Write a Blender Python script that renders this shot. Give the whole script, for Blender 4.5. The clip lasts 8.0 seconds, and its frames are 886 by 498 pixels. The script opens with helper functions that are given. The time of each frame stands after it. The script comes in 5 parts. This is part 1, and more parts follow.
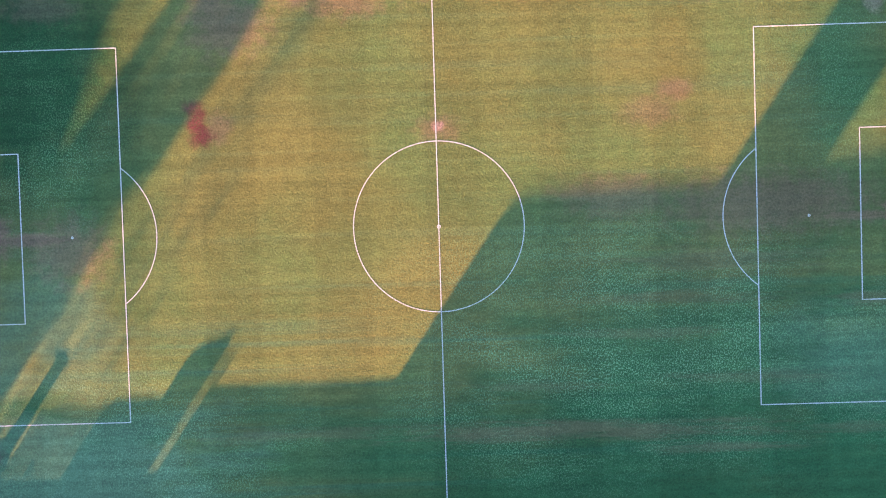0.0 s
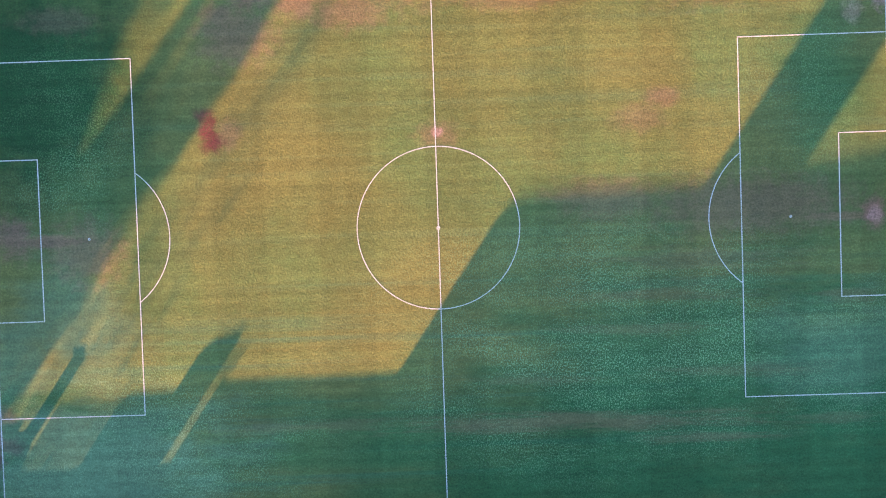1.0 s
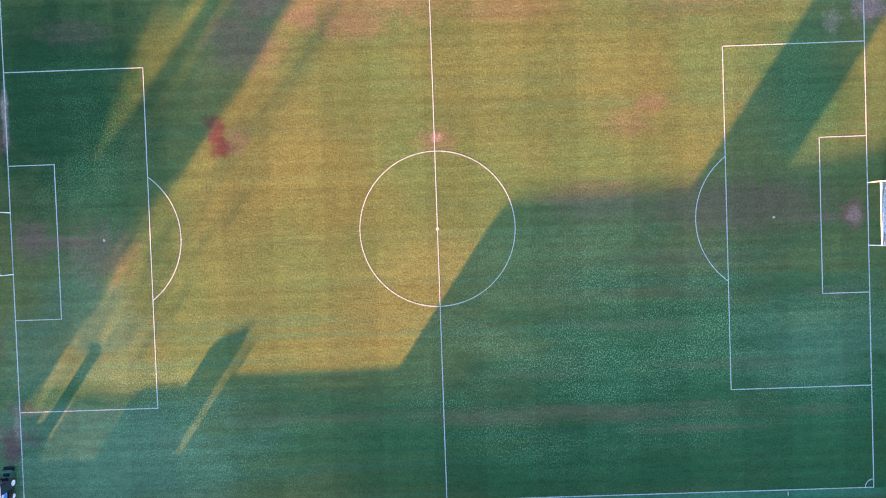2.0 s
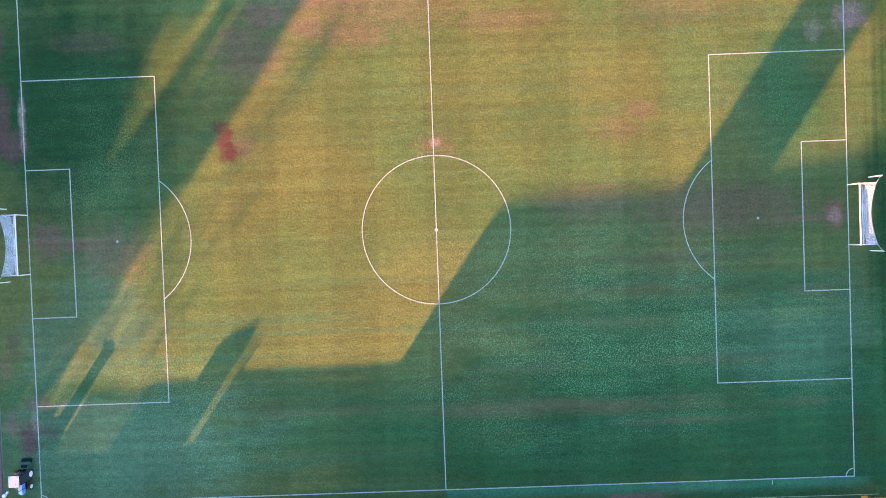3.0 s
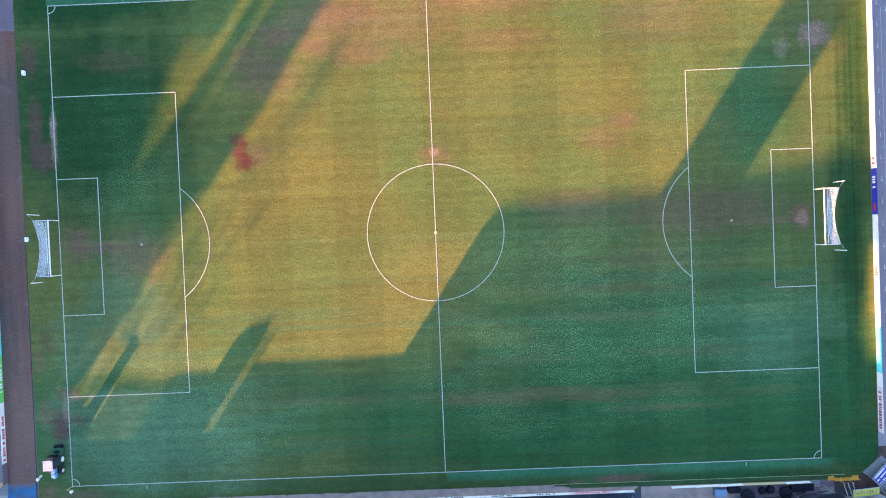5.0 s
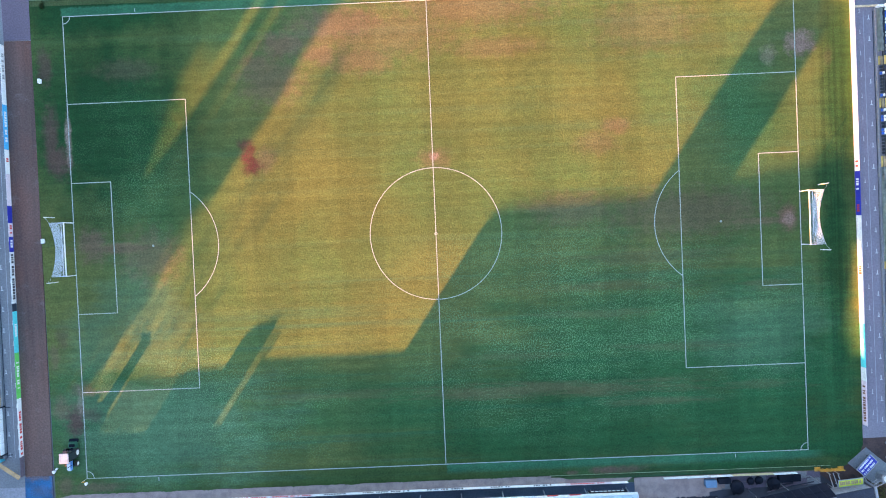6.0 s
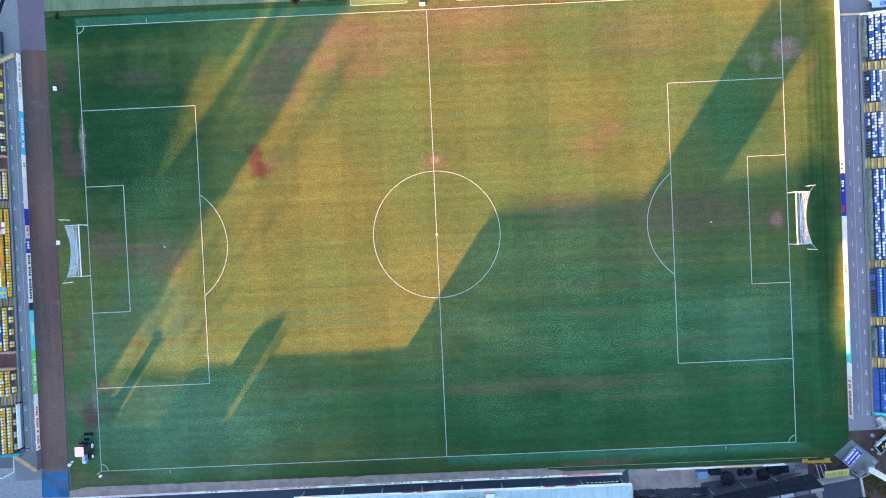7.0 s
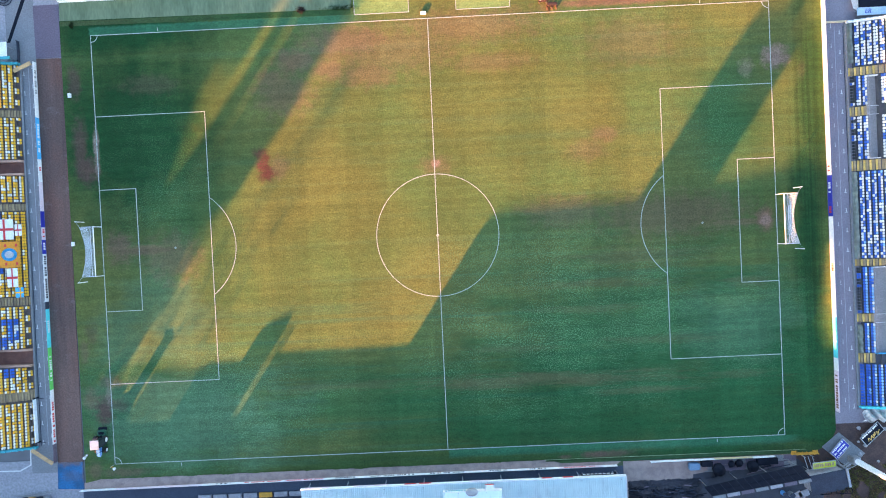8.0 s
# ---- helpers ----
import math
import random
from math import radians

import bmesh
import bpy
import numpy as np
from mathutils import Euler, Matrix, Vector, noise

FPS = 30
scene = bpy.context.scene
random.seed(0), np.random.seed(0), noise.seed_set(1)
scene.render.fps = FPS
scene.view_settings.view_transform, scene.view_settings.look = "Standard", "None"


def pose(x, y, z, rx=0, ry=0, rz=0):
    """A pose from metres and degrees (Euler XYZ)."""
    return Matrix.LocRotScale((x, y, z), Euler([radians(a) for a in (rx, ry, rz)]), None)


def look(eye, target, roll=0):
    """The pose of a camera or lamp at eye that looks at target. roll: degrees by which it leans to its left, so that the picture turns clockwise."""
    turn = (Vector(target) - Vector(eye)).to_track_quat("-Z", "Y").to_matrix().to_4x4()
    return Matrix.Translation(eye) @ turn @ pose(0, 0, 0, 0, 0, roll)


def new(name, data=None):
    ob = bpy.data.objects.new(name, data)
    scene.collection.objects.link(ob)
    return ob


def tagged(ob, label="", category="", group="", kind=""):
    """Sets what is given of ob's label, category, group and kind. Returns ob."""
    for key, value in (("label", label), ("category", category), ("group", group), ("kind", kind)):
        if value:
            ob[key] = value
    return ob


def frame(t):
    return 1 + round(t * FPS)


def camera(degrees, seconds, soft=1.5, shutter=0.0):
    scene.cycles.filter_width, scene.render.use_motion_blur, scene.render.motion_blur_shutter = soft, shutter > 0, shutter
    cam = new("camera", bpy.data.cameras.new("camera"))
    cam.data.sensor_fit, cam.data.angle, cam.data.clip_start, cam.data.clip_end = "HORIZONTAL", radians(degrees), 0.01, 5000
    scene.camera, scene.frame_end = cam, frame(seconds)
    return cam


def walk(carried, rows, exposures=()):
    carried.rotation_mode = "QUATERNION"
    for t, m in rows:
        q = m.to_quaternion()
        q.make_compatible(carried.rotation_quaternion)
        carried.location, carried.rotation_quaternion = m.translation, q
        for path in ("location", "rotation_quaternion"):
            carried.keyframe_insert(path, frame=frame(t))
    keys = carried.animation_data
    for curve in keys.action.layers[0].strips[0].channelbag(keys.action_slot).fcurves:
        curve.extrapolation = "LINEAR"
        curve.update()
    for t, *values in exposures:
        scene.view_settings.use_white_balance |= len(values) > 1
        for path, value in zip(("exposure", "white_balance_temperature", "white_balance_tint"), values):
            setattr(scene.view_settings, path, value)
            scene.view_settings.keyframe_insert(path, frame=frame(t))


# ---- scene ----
# camera and its rise over the pitch
cam = camera(67.2, 8.0, soft=1.0)
PATH = [
    (0.0, (1.043, -0.933, 71.49, -1.204, 0.499, -1.757)),
    (0.5, (1.075, -0.862, 73.28, -1.220, 0.495, -1.822)),
    (1.0, (1.135, -0.797, 75.07, -1.234, 0.486, -1.882)),
    (1.5, (1.200, -0.745, 76.85, -1.243, 0.477, -1.932)),
    (3.0, (1.415, -0.652, 82.18, -1.225, 0.436, -2.108)),
    (3.5, (1.478, -0.620, 83.94, -1.205, 0.421, -2.162)),
    (4.0, (1.524, -0.585, 85.68, -1.180, 0.409, -2.216)),
    (4.5, (1.563, -0.545, 87.45, -1.152, 0.398, -2.280)),
    (6.0, (1.688, -0.446, 92.75, -1.095, 0.450, -2.477)),
    (6.5, (1.738, -0.398, 94.51, -1.088, 0.487, -2.538)),
    (7.0, (1.781, -0.330, 96.28, -1.095, 0.530, -2.602)),
    (7.5, (1.823, -0.250, 98.06, -1.117, 0.577, -2.669)),
    (8.0, (1.861, -0.161, 99.84, -1.141, 0.623, -2.735)),
]
EXPOSURE = 3.56
walk(cam, [(t, pose(*p)) for t, p in PATH], exposures=((0.0, EXPOSURE, 6230, 27), (4.0, EXPOSURE, 6530, 18.5), (8.0, EXPOSURE, 6800, 12.5)))

# light: a low, warm sun from the south-west and a clear sky
ELEV, AZ = 8.75, 34.5
RUN = 1 / math.tan(radians(ELEV))
SX, SY = math.sin(radians(AZ)), math.cos(radians(AZ))
world = bpy.data.worlds.new("sky")
scene.world = world
world.use_nodes = True
wnt = world.node_tree
sky = wnt.nodes.new("ShaderNodeTexSky")
sky.sky_type = "NISHITA"
sky.sun_disc = False
sky.sun_elevation = radians(ELEV)
sky.sun_rotation = radians(180 + AZ)
clear = wnt.nodes.new("ShaderNodeMix")
clear.data_type, clear.blend_type = "RGBA", "MULTIPLY"
clear.inputs[0].default_value = 1.0
clear.inputs[7].default_value = (0.88, 1.01, 1.2, 1.0)
wnt.links.new(sky.outputs[0], clear.inputs[6])
wnt.links.new(clear.outputs[2], wnt.nodes["Background"].inputs["Color"])
wnt.nodes["Background"].inputs["Strength"].default_value = 0.071
sun = new("sun", bpy.data.lights.new("sun", "SUN"))
sun.data.energy = 5.0
sun.data.angle = radians(0.6)
sun.data.color = (1.0, 0.4, 0.115)
sun.matrix_world = look((-SX * 100, -SY * 100, 100 / RUN), (0, 0, 0))


# ---- materials ----
def node(nt, kind, ins=(), **props):
    n = nt.nodes.new("ShaderNode" + kind)
    if "operation" in props:
        n.operation = props["operation"]
    if "use_clamp" in props:
        n.use_clamp = props["use_clamp"]
    if "data_type" in props:
        n.data_type = props["data_type"]
    if "blend_type" in props:
        n.blend_type = props["blend_type"]
    if "interpolation_type" in props:
        n.interpolation_type = props["interpolation_type"]
    for key, value in dict(ins).items():
        if isinstance(value, bpy.types.NodeSocket):
            nt.links.new(value, n.inputs[key])
        else:
            n.inputs[key].default_value = value
    return n


def calc(nt, op, a, b=0.0, c=0.0, clamp=False):
    return node(nt, "Math", {0: a, 1: b, 2: c}, operation=op, use_clamp=clamp).outputs[0]


def blend(nt, fac, a, b, how="MIX"):
    n = node(nt, "Mix", {0: fac, 6: a, 7: b}, data_type="RGBA", blend_type=how)
    return n.outputs[2]


def grain(nt, co, scale, detail=3.0, stretch=(1, 1, 1), rough=0.55):
    v = node(nt, "Mapping", {"Vector": co, "Scale": stretch}).outputs[0]
    return node(nt, "TexNoise", {"Vector": v, "Scale": scale, "Detail": detail, "Roughness": rough}).outputs[0]


def span(nt, value, lo, hi, a=0.0, b=1.0):
    return node(nt, "MapRange", {0: value, 1: lo, 2: hi, 3: a, 4: b}, interpolation_type="SMOOTHSTEP").outputs[0]


def rgb(c):
    return (c[0], c[1], c[2], 1.0)


def start(name, rough=0.7, metal=0.0):
    m = bpy.data.materials.new(name)
    m.use_nodes = True
    nt = m.node_tree
    p = nt.nodes["Principled BSDF"]
    p.inputs["Roughness"].default_value = rough
    p.inputs["Metallic"].default_value = metal
    co = node(nt, "TexCoord").outputs["Object"]
    return m, nt, p, co


def surface(name, base, stain=None, rough=0.7, metal=0.0, coarse=0.4, fine=6.0, amount=0.5, relief=0.02, vary=0.0, stretch=(1, 1, 1), gloss=0.4):
    """A weathered surface: a base colour, stains at a coarse scale, grain and relief at a fine one."""
    m, nt, p, co = start(name, rough, metal)
    stain = stain or [c * 0.6 for c in base]
    p.inputs["Specular IOR Level"].default_value = gloss
    big = grain(nt, co, coarse, 4.0, stretch)
    small = grain(nt, co, fine, 3.0, stretch)
    c = blend(nt, span(nt, big, 0.35, 0.7, 0.0, amount), rgb(base), rgb(stain))
    c = blend(nt, 1.0, c, node(nt, "CombineColor", {k: span(nt, small, 0.2, 0.8, 0.8, 1.2) for k in (0, 1, 2)}).outputs[0], "MULTIPLY")
    if vary:
        r = node(nt, "ObjectInfo").outputs["Random"]
        k = calc(nt, "MULTIPLY_ADD", r, vary, 1 - vary / 2)
        c = blend(nt, 1.0, c, node(nt, "CombineColor", {0: k, 1: k, 2: k}).outputs[0], "MULTIPLY")
    nt.links.new(c, p.inputs["Base Color"])
    if relief:
        b = node(nt, "Bump", {"Height": small, "Strength": 0.6, "Distance": relief})
        nt.links.new(b.outputs[0], p.inputs["Normal"])
    return m


WEST_WEAR = [
    (-23.4, 11.2, 2.4, 2.2, .35), (0.3, 10.7, .9, 1.0, .6), (0.2, 10.5, 3.2, 2.0, .35),
    (-6.0, 28.0, 15.0, 5.0, .33), (-15.0, 29.0, 7.0, 4.5, .38), (-44.0, -0.1, 9.0, 1.2, .6),
    (-48.0, 0.3, 2.8, 3.2, .65),
    (-54.2, -15.0, 1.0, 2.2, .4), (-50.4, -19.8, 2.2, 1.6, .4), (-49.0, -33.6, 5.0, 1.0, .5), (-53.6, -33.2, 1.6, 1.8, .5), (-53.6, -22.5, 1.6, 2.4, .5),
    (-42.0, 24.5, 6.0, 2.2, .25), (-9.0, 24.5, 6.0, 2.6, .42), (-15.0, 25.5, 4.0, 2.4, .5), (9.0, 25.5, 9.0, 2.0, .3), (-22.0, 22.5, 6.0, 5.0, .45), (-20.0, 27.0, 4.5, 2.6, .6), (-24.0, 24.5, 3.0, 2.0, .5), (-23.0, 20.5, 1.6, 1.6, .4), (-12.0, 29.5, 10.0, 3.4, .55), (6.0, 31.0, 15.0, 3.5, .4), (-40.0, -1.5, 6.0, 5.0, .42),
]
EAST_WEAR_AND_TINT = [
    (25.4, 13.8, 2.6, 1.6, .4), (22.8, 11.6, 4.0, 2.2, .28), (45.0, -0.1, 8.0, .8, .45),
    (48.7, 0.2, 1.9, 2.4, .8), (51.3, 24.0, 2.5, 2.2, .75), (55.0, 22.0, .8, 2.0, .15),
    (30.0, 27.5, 10.0, 5.0, .25), (28.0, 33.4, 14.0, .8, .75), (17.9, 33.2, 2.2, 1.6, .4),
    # The ellipse at x 19 puts the shadow edge's mauve tint into the turf.
    (25.0, -34.0, 4.0, .7, .6), (35.0, 1.5, 16.0, 4.5, .4), (19.0, 2.6, 9.0, 3.2, .35), (22.5, -34.0, 3.2, .7, .8), (17.5, -34.2, 1.6, .4, .6),
]


# Dark green deepens shaded turf by colour; east verge ellipses are lush grass.
SHADE_AND_LUSH = [(40.0, 1.0, 15.0, 8.0, .4), (56.0, -31.0, 6.5, 6.5, .95), (40.0, -34.6, 24.0, 2.6, .8), (55.0, 6.0, 3.6, 10.0, .8), (20.0, -25.0, 40.0, 11.0, .7), (18.0, -29.5, 38.0, 4.5, .75), (52.0, -23.0, 10.0, 17.0, .8), (56.5, 18.0, 4.2, 22.0, .8), (-45.0, 17.0, 20.0, 21.0, 1.0), (-46.0, 33.0, 22.0, 7.0, 1.0), (-10.0, -34.5, 60.0, 3.5, .5), (55.2, -10.0, 3.4, 30.0, .95), (45.0, 15.0, 7.0, 10.0, .35), (44.0, -31.0, 18.0, 7.0, .5)]


# Paler grey-green ellipses, mainly in the south-west.
PALE_GRASS = [(-42.0, -9.5, 9.0, 8.0, .55), (-40.0, -26.0, 22.0, 11.0, .8), (45.0, -15.0, 12.0, 8.0, .5), (-48.0, -14.0, 6.0, 8.0, .5)]
FLECKED = [(-42.0, 10.0, 12.0, 17.0, .5), (18.0, -14.0, 36.0, 20.0, 1.0), (22.0, -27.0, 34.0, 8.0, .25), (-34.0, -24.0, 28.0, 13.0, .95), (45.0, -14.0, 14.0, 14.0, .6), (40.0, 14.0, 12.0, 14.0, .4)]
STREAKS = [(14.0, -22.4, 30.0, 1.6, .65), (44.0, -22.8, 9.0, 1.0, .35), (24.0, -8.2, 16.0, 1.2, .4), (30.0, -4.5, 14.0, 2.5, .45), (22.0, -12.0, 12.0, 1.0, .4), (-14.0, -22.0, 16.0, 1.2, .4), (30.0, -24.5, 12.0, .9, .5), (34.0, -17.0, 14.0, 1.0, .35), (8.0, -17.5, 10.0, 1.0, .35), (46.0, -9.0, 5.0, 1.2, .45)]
# Bluish-green tint of the shade, put into the turf colour.
COOL_SHADE = [(42.0, -28.5, 22.0, 8.0, .85), (54.0, -22.0, 5.0, 16.0, .7), (20.0, -28.0, 34.0, 7.0, .7), (32.0, -17.0, 34.0, 17.0, .8), (44.0, -20.0, 18.0, 10.0, .95), (-44.0, -25.0, 18.0, 12.0, .95), (-8.0, -24.0, 30.0, 8.0, .6), (43.0, 16.0, 7.0, 11.0, .5), (-36.0, 4.0, 9.0, 9.0, .3)]


def wear(nt, flat, wobble, spots):
    total = None
    for x, y, rx, ry, k in spots:
        d = node(nt, "VectorMath", {0: flat, 1: (x, y, 0)}, operation="SUBTRACT").outputs[0]
        d = node(nt, "VectorMath", {0: d, 1: (1 / rx, 1 / ry, 0)}, operation="MULTIPLY").outputs[0]
        d = node(nt, "VectorMath", {0: d}, operation="LENGTH").outputs["Value"]
        f = span(nt, calc(nt, "ADD", d, wobble), 1.05, 0.25, 0.0, k)
        total = f if total is None else calc(nt, "MAXIMUM", total, f)
    return total


def turf_material(name, green, deep, dry, worn=True):
    m, nt, p, co = start(name, 0.85)
    big = grain(nt, co, 0.045, 4.0)
    mid = grain(nt, co, 0.35, 4.0)
    tuft = grain(nt, co, 3.9, 5.0, (1, 1, 1), 0.7)
    blade = grain(nt, co, 9.0, 2.0, (1, 0.6, 1))
    fleck = grain(nt, co, 7.0, 3.0, (1, 0.7, 1), 0.7)
    teal_streak = grain(nt, co, 0.55, 4.0, (0.025, 1, 1))
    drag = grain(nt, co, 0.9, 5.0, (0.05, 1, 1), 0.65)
    c = blend(nt, span(nt, mid, 0.3, 0.7), rgb(green), rgb(deep))
    c = blend(nt, span(nt, big, 0.35, 0.65, 0.0, 0.75), c, rgb(dry))
    # Streaks and the shade's teal tint are coloured mostly into the shaded south.
    south_shade = calc(nt, "MULTIPLY_ADD", wear(nt, co, 0.0, [(18.0, -24.0, 80.0, 24.0, 1.0)]), 0.75, 0.25)
    c = blend(nt, calc(nt, "MULTIPLY", span(nt, drag, 0.42, 0.66, 0.0, 0.5), south_shade), c, rgb(dry))
    c = blend(nt, calc(nt, "MULTIPLY", span(nt, teal_streak, 0.5, 0.7, 0.0, 0.75), south_shade), c, rgb((0.03, 0.125, 0.075)))
    sx = node(nt, "SeparateXYZ", {0: co}).outputs
    swath = span(nt, grain(nt, co, 1.1, 4.0, (0.018, 1, 1)), 0.3, 0.7, 0.9, 1.1)
    lane = calc(nt, "PINGPONG", calc(nt, "ADD", sx[0], 300.7), 6.05)
    lane = span(nt, lane, 2.7, 3.3, 0.947, 1.053)
    pass_ = calc(nt, "PINGPONG", calc(nt, "ADD", sx[1], 300.0), 5.4)
    pass_ = span(nt, pass_, 2.4, 3.0, 0.975, 1.025)
    k = calc(nt, "MULTIPLY", calc(nt, "MULTIPLY", calc(nt, "MULTIPLY", lane, swath), pass_), calc(nt, "MULTIPLY", span(nt, tuft, 0.25, 0.75, 0.57, 0.99), span(nt, blade, 0.25, 0.75, 0.92, 1.08)))
    k = calc(nt, "MULTIPLY", k, span(nt, grain(nt, co, 1.3, 4.0, (0.6, 1, 1), 0.65), 0.3, 0.7, 0.89, 1.11))
    if worn:
        comb = wear(nt, co, 0.0, [(55.6, 2.0, 3.4, 44.0, 1.0)])
        comb = calc(nt, "MULTIPLY", comb, span(nt, grain(nt, co, 1.5, 3.0, (1, 0.015, 1)), 0.35, 0.65, -0.28, 0.18))
        k = calc(nt, "MULTIPLY", k, calc(nt, "ADD", comb, 1.0))
        shade_and_lush = wear(nt, co, calc(nt, "MULTIPLY_ADD", mid, 0.6, -0.3), SHADE_AND_LUSH)
        c = blend(nt, shade_and_lush, c, rgb((0.0095, 0.06, 0.017)))
        cool_shade = wear(nt, co, calc(nt, "MULTIPLY_ADD", grain(nt, co, 0.3, 4.0, (0.3, 1, 1)), 1.6, -0.8), COOL_SHADE)
        c = blend(nt, cool_shade, c, rgb((0.016, 0.107, 0.036)))
        pale_grass = wear(nt, co, calc(nt, "MULTIPLY_ADD", grain(nt, co, 0.35, 5.0, (0.35, 1, 1), 0.65), 1.8, -0.9), PALE_GRASS)
        c = blend(nt, pale_grass, c, rgb((0.09, 0.187, 0.1)))
        mint = calc(nt, "MULTIPLY", span(nt, fleck, 0.49, 0.6, 0.0, 1.0), span(nt, grain(nt, co, 0.16, 5.0, (0.5, 1, 1)), 0.34, 0.62, 0.1, 0.95))
        c = blend(nt, calc(nt, "MULTIPLY", mint, wear(nt, co, 0.0, FLECKED)), c, rgb((0.155, 0.32, 0.15)))
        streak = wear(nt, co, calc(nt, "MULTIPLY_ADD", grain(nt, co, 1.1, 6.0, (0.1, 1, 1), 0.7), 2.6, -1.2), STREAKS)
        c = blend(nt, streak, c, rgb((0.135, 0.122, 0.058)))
        wob = calc(nt, "MULTIPLY_ADD", grain(nt, co, 0.8, 5.0, (1, 1, 1), 0.65), 1.5, -0.75)
        bare = calc(nt, "MAXIMUM", wear(nt, co, wob, WEST_WEAR), wear(nt, co, wob, EAST_WEAR_AND_TINT))
        bare = calc(nt, "MULTIPLY", bare, span(nt, tuft, 0.2, 0.6, 0.6, 1.0))
        c = blend(nt, bare, c, rgb((0.2, 0.112, 0.088)))
        mud = wear(nt, co, wob, [(-52.2, 12.3, 2.4, 3.2, .85), (-53.0, 15.5, 1.5, 6.5, .75), (-53.4, 25.6, 1.4, 3.6, .7), (-51.6, -24.2, 2.0, 3.0, .9), (-53.0, -12.5, 1.2, 2.5, .4), (-49.4, -23.5, 2.2, 1.5, .5)])
        c = blend(nt, mud, c, rgb((0.105, 0.06, 0.05)))
        chalk = wear(nt, co, wob, [(51.1, 24.1, 2.6, 2.2, .55), (46.9, 22.7, 1.5, 1.9, .35), (-50.6, 15.5, .6, 5.0, .75), (48.9, 0.0, 1.1, 1.2, .5), (0.3, 10.7, .8, .8, .6), (-50.9, -21.5, .6, 3.0, .35)])
        c = blend(nt, calc(nt, "MULTIPLY", chalk, span(nt, tuft, 0.25, 0.6, 0.4, 1.0)), c, rgb((0.37, 0.26, 0.225)))
        edge = calc(nt, "MULTIPLY_ADD", grain(nt, co, 1.6, 4.0), 0.5, -0.25)
        ys = calc(nt, "ADD", sx[1], edge)
        xs = calc(nt, "ADD", sx[0], edge)
        south = calc(nt, "MULTIPLY", calc(nt, "MULTIPLY", span(nt, xs, 0.0, 0.25), span(nt, xs, 53.5, 50.0)), calc(nt, "MULTIPLY", span(nt, ys, -33.9, -33.0), span(nt, sx[1], -32.3, -32.38)))
        north = calc(nt, "MULTIPLY", calc(nt, "MULTIPLY", span(nt, xs, -50.9, -50.5), span(nt, xs, -8.0, -14.0)), calc(nt, "MULTIPLY", span(nt, ys, 33.7, 33.3), span(nt, sx[1], 32.3, 32.38)))
        c = blend(nt, calc(nt, "MULTIPLY", calc(nt, "ADD", south, north), 0.75), c, rgb((0.04, 0.19, 0.1)))
        red = wear(nt, co, calc(nt, "MULTIPLY", wob, 1.0), [(-25.9, 13.4, 1.5, 1.5, .8), (-25.4, 12.4, 1.4, 1.6, .9), (-25.5, 11.4, 1.6, 1.6, 1.0), (-25.2, 10.2, 1.7, 1.4, 1.0)])
        c = blend(nt, calc(nt, "MULTIPLY", red, span(nt, tuft, 0.25, 0.6, 0.5, 1.0)), c, rgb((0.1, 0.03, 0.03)))
    c = blend(nt, 1.0, c, node(nt, "CombineColor", {0: k, 1: k, 2: k}).outputs[0], "MULTIPLY")
    nt.links.new(c, p.inputs["Base Color"])
    p.inputs["Specular IOR Level"].default_value = 0.15
    b = node(nt, "Bump", {"Height": tuft, "Strength": 0.65, "Distance": 0.095})
    nt.links.new(b.outputs[0], p.inputs["Normal"])
    return m


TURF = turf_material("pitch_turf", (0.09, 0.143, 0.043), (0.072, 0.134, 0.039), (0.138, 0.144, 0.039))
VERGE = turf_material("verge_turf", (0.036, 0.1, 0.03), (0.026, 0.08, 0.026), (0.07, 0.09, 0.035), False)
BOXTURF = turf_material("box_turf", (0.19, 0.31, 0.1), (0.16, 0.27, 0.09), (0.22, 0.3, 0.11), False)


def line_material():
    m, nt, p, co = start("line_paint", 0.9)
    gaps = grain(nt, co, 5.0, 4.0)
    thin = grain(nt, co, 0.25, 3.0)
    k = calc(nt, "ADD", span(nt, gaps, 0.4, 0.65, 0.0, 0.65), span(nt, thin, 0.5, 0.75, 0.0, 0.3), clamp=True)
    c = blend(nt, k, rgb((0.38, 0.42, 0.41)), rgb((0.15, 0.21, 0.12)))
    nt.links.new(c, p.inputs["Base Color"])
    return m


LINE = line_material()
MARKPAINT = surface("white_road_paint", (0.62, 0.62, 0.6), (0.45, 0.45, 0.45), 0.8, relief=0)
ASPHALT = surface("walkway_asphalt", (0.203, 0.211, 0.221), (0.153, 0.162, 0.171), 0.85, coarse=0.3, fine=5, relief=0.01)
PALEWALK = surface("pale_asphalt", (0.228, 0.208, 0.24), (0.178, 0.165, 0.195), 0.85, coarse=0.3, fine=5, relief=0.004)
DARKWALK = surface("dark_asphalt", (0.06, 0.08, 0.115), (0.035, 0.048, 0.075), 0.8, coarse=0.4, fine=5, relief=0.01)
CONCRETE = surface("concrete", (0.3, 0.298, 0.32), (0.222, 0.216, 0.236), 0.85, coarse=0.2, fine=3, amount=0.45, relief=0.01)
TERRACE = surface("terrace_concrete", (0.07, 0.075, 0.09), (0.04, 0.043, 0.052), 0.9, coarse=0.6, fine=5, relief=0.01)
MOSSY = surface("mossy_concrete", (0.15, 0.203, 0.116), (0.09, 0.135, 0.075), 0.9, coarse=0.5, fine=3, amount=0.8, stretch=(1, 0.25, 1))


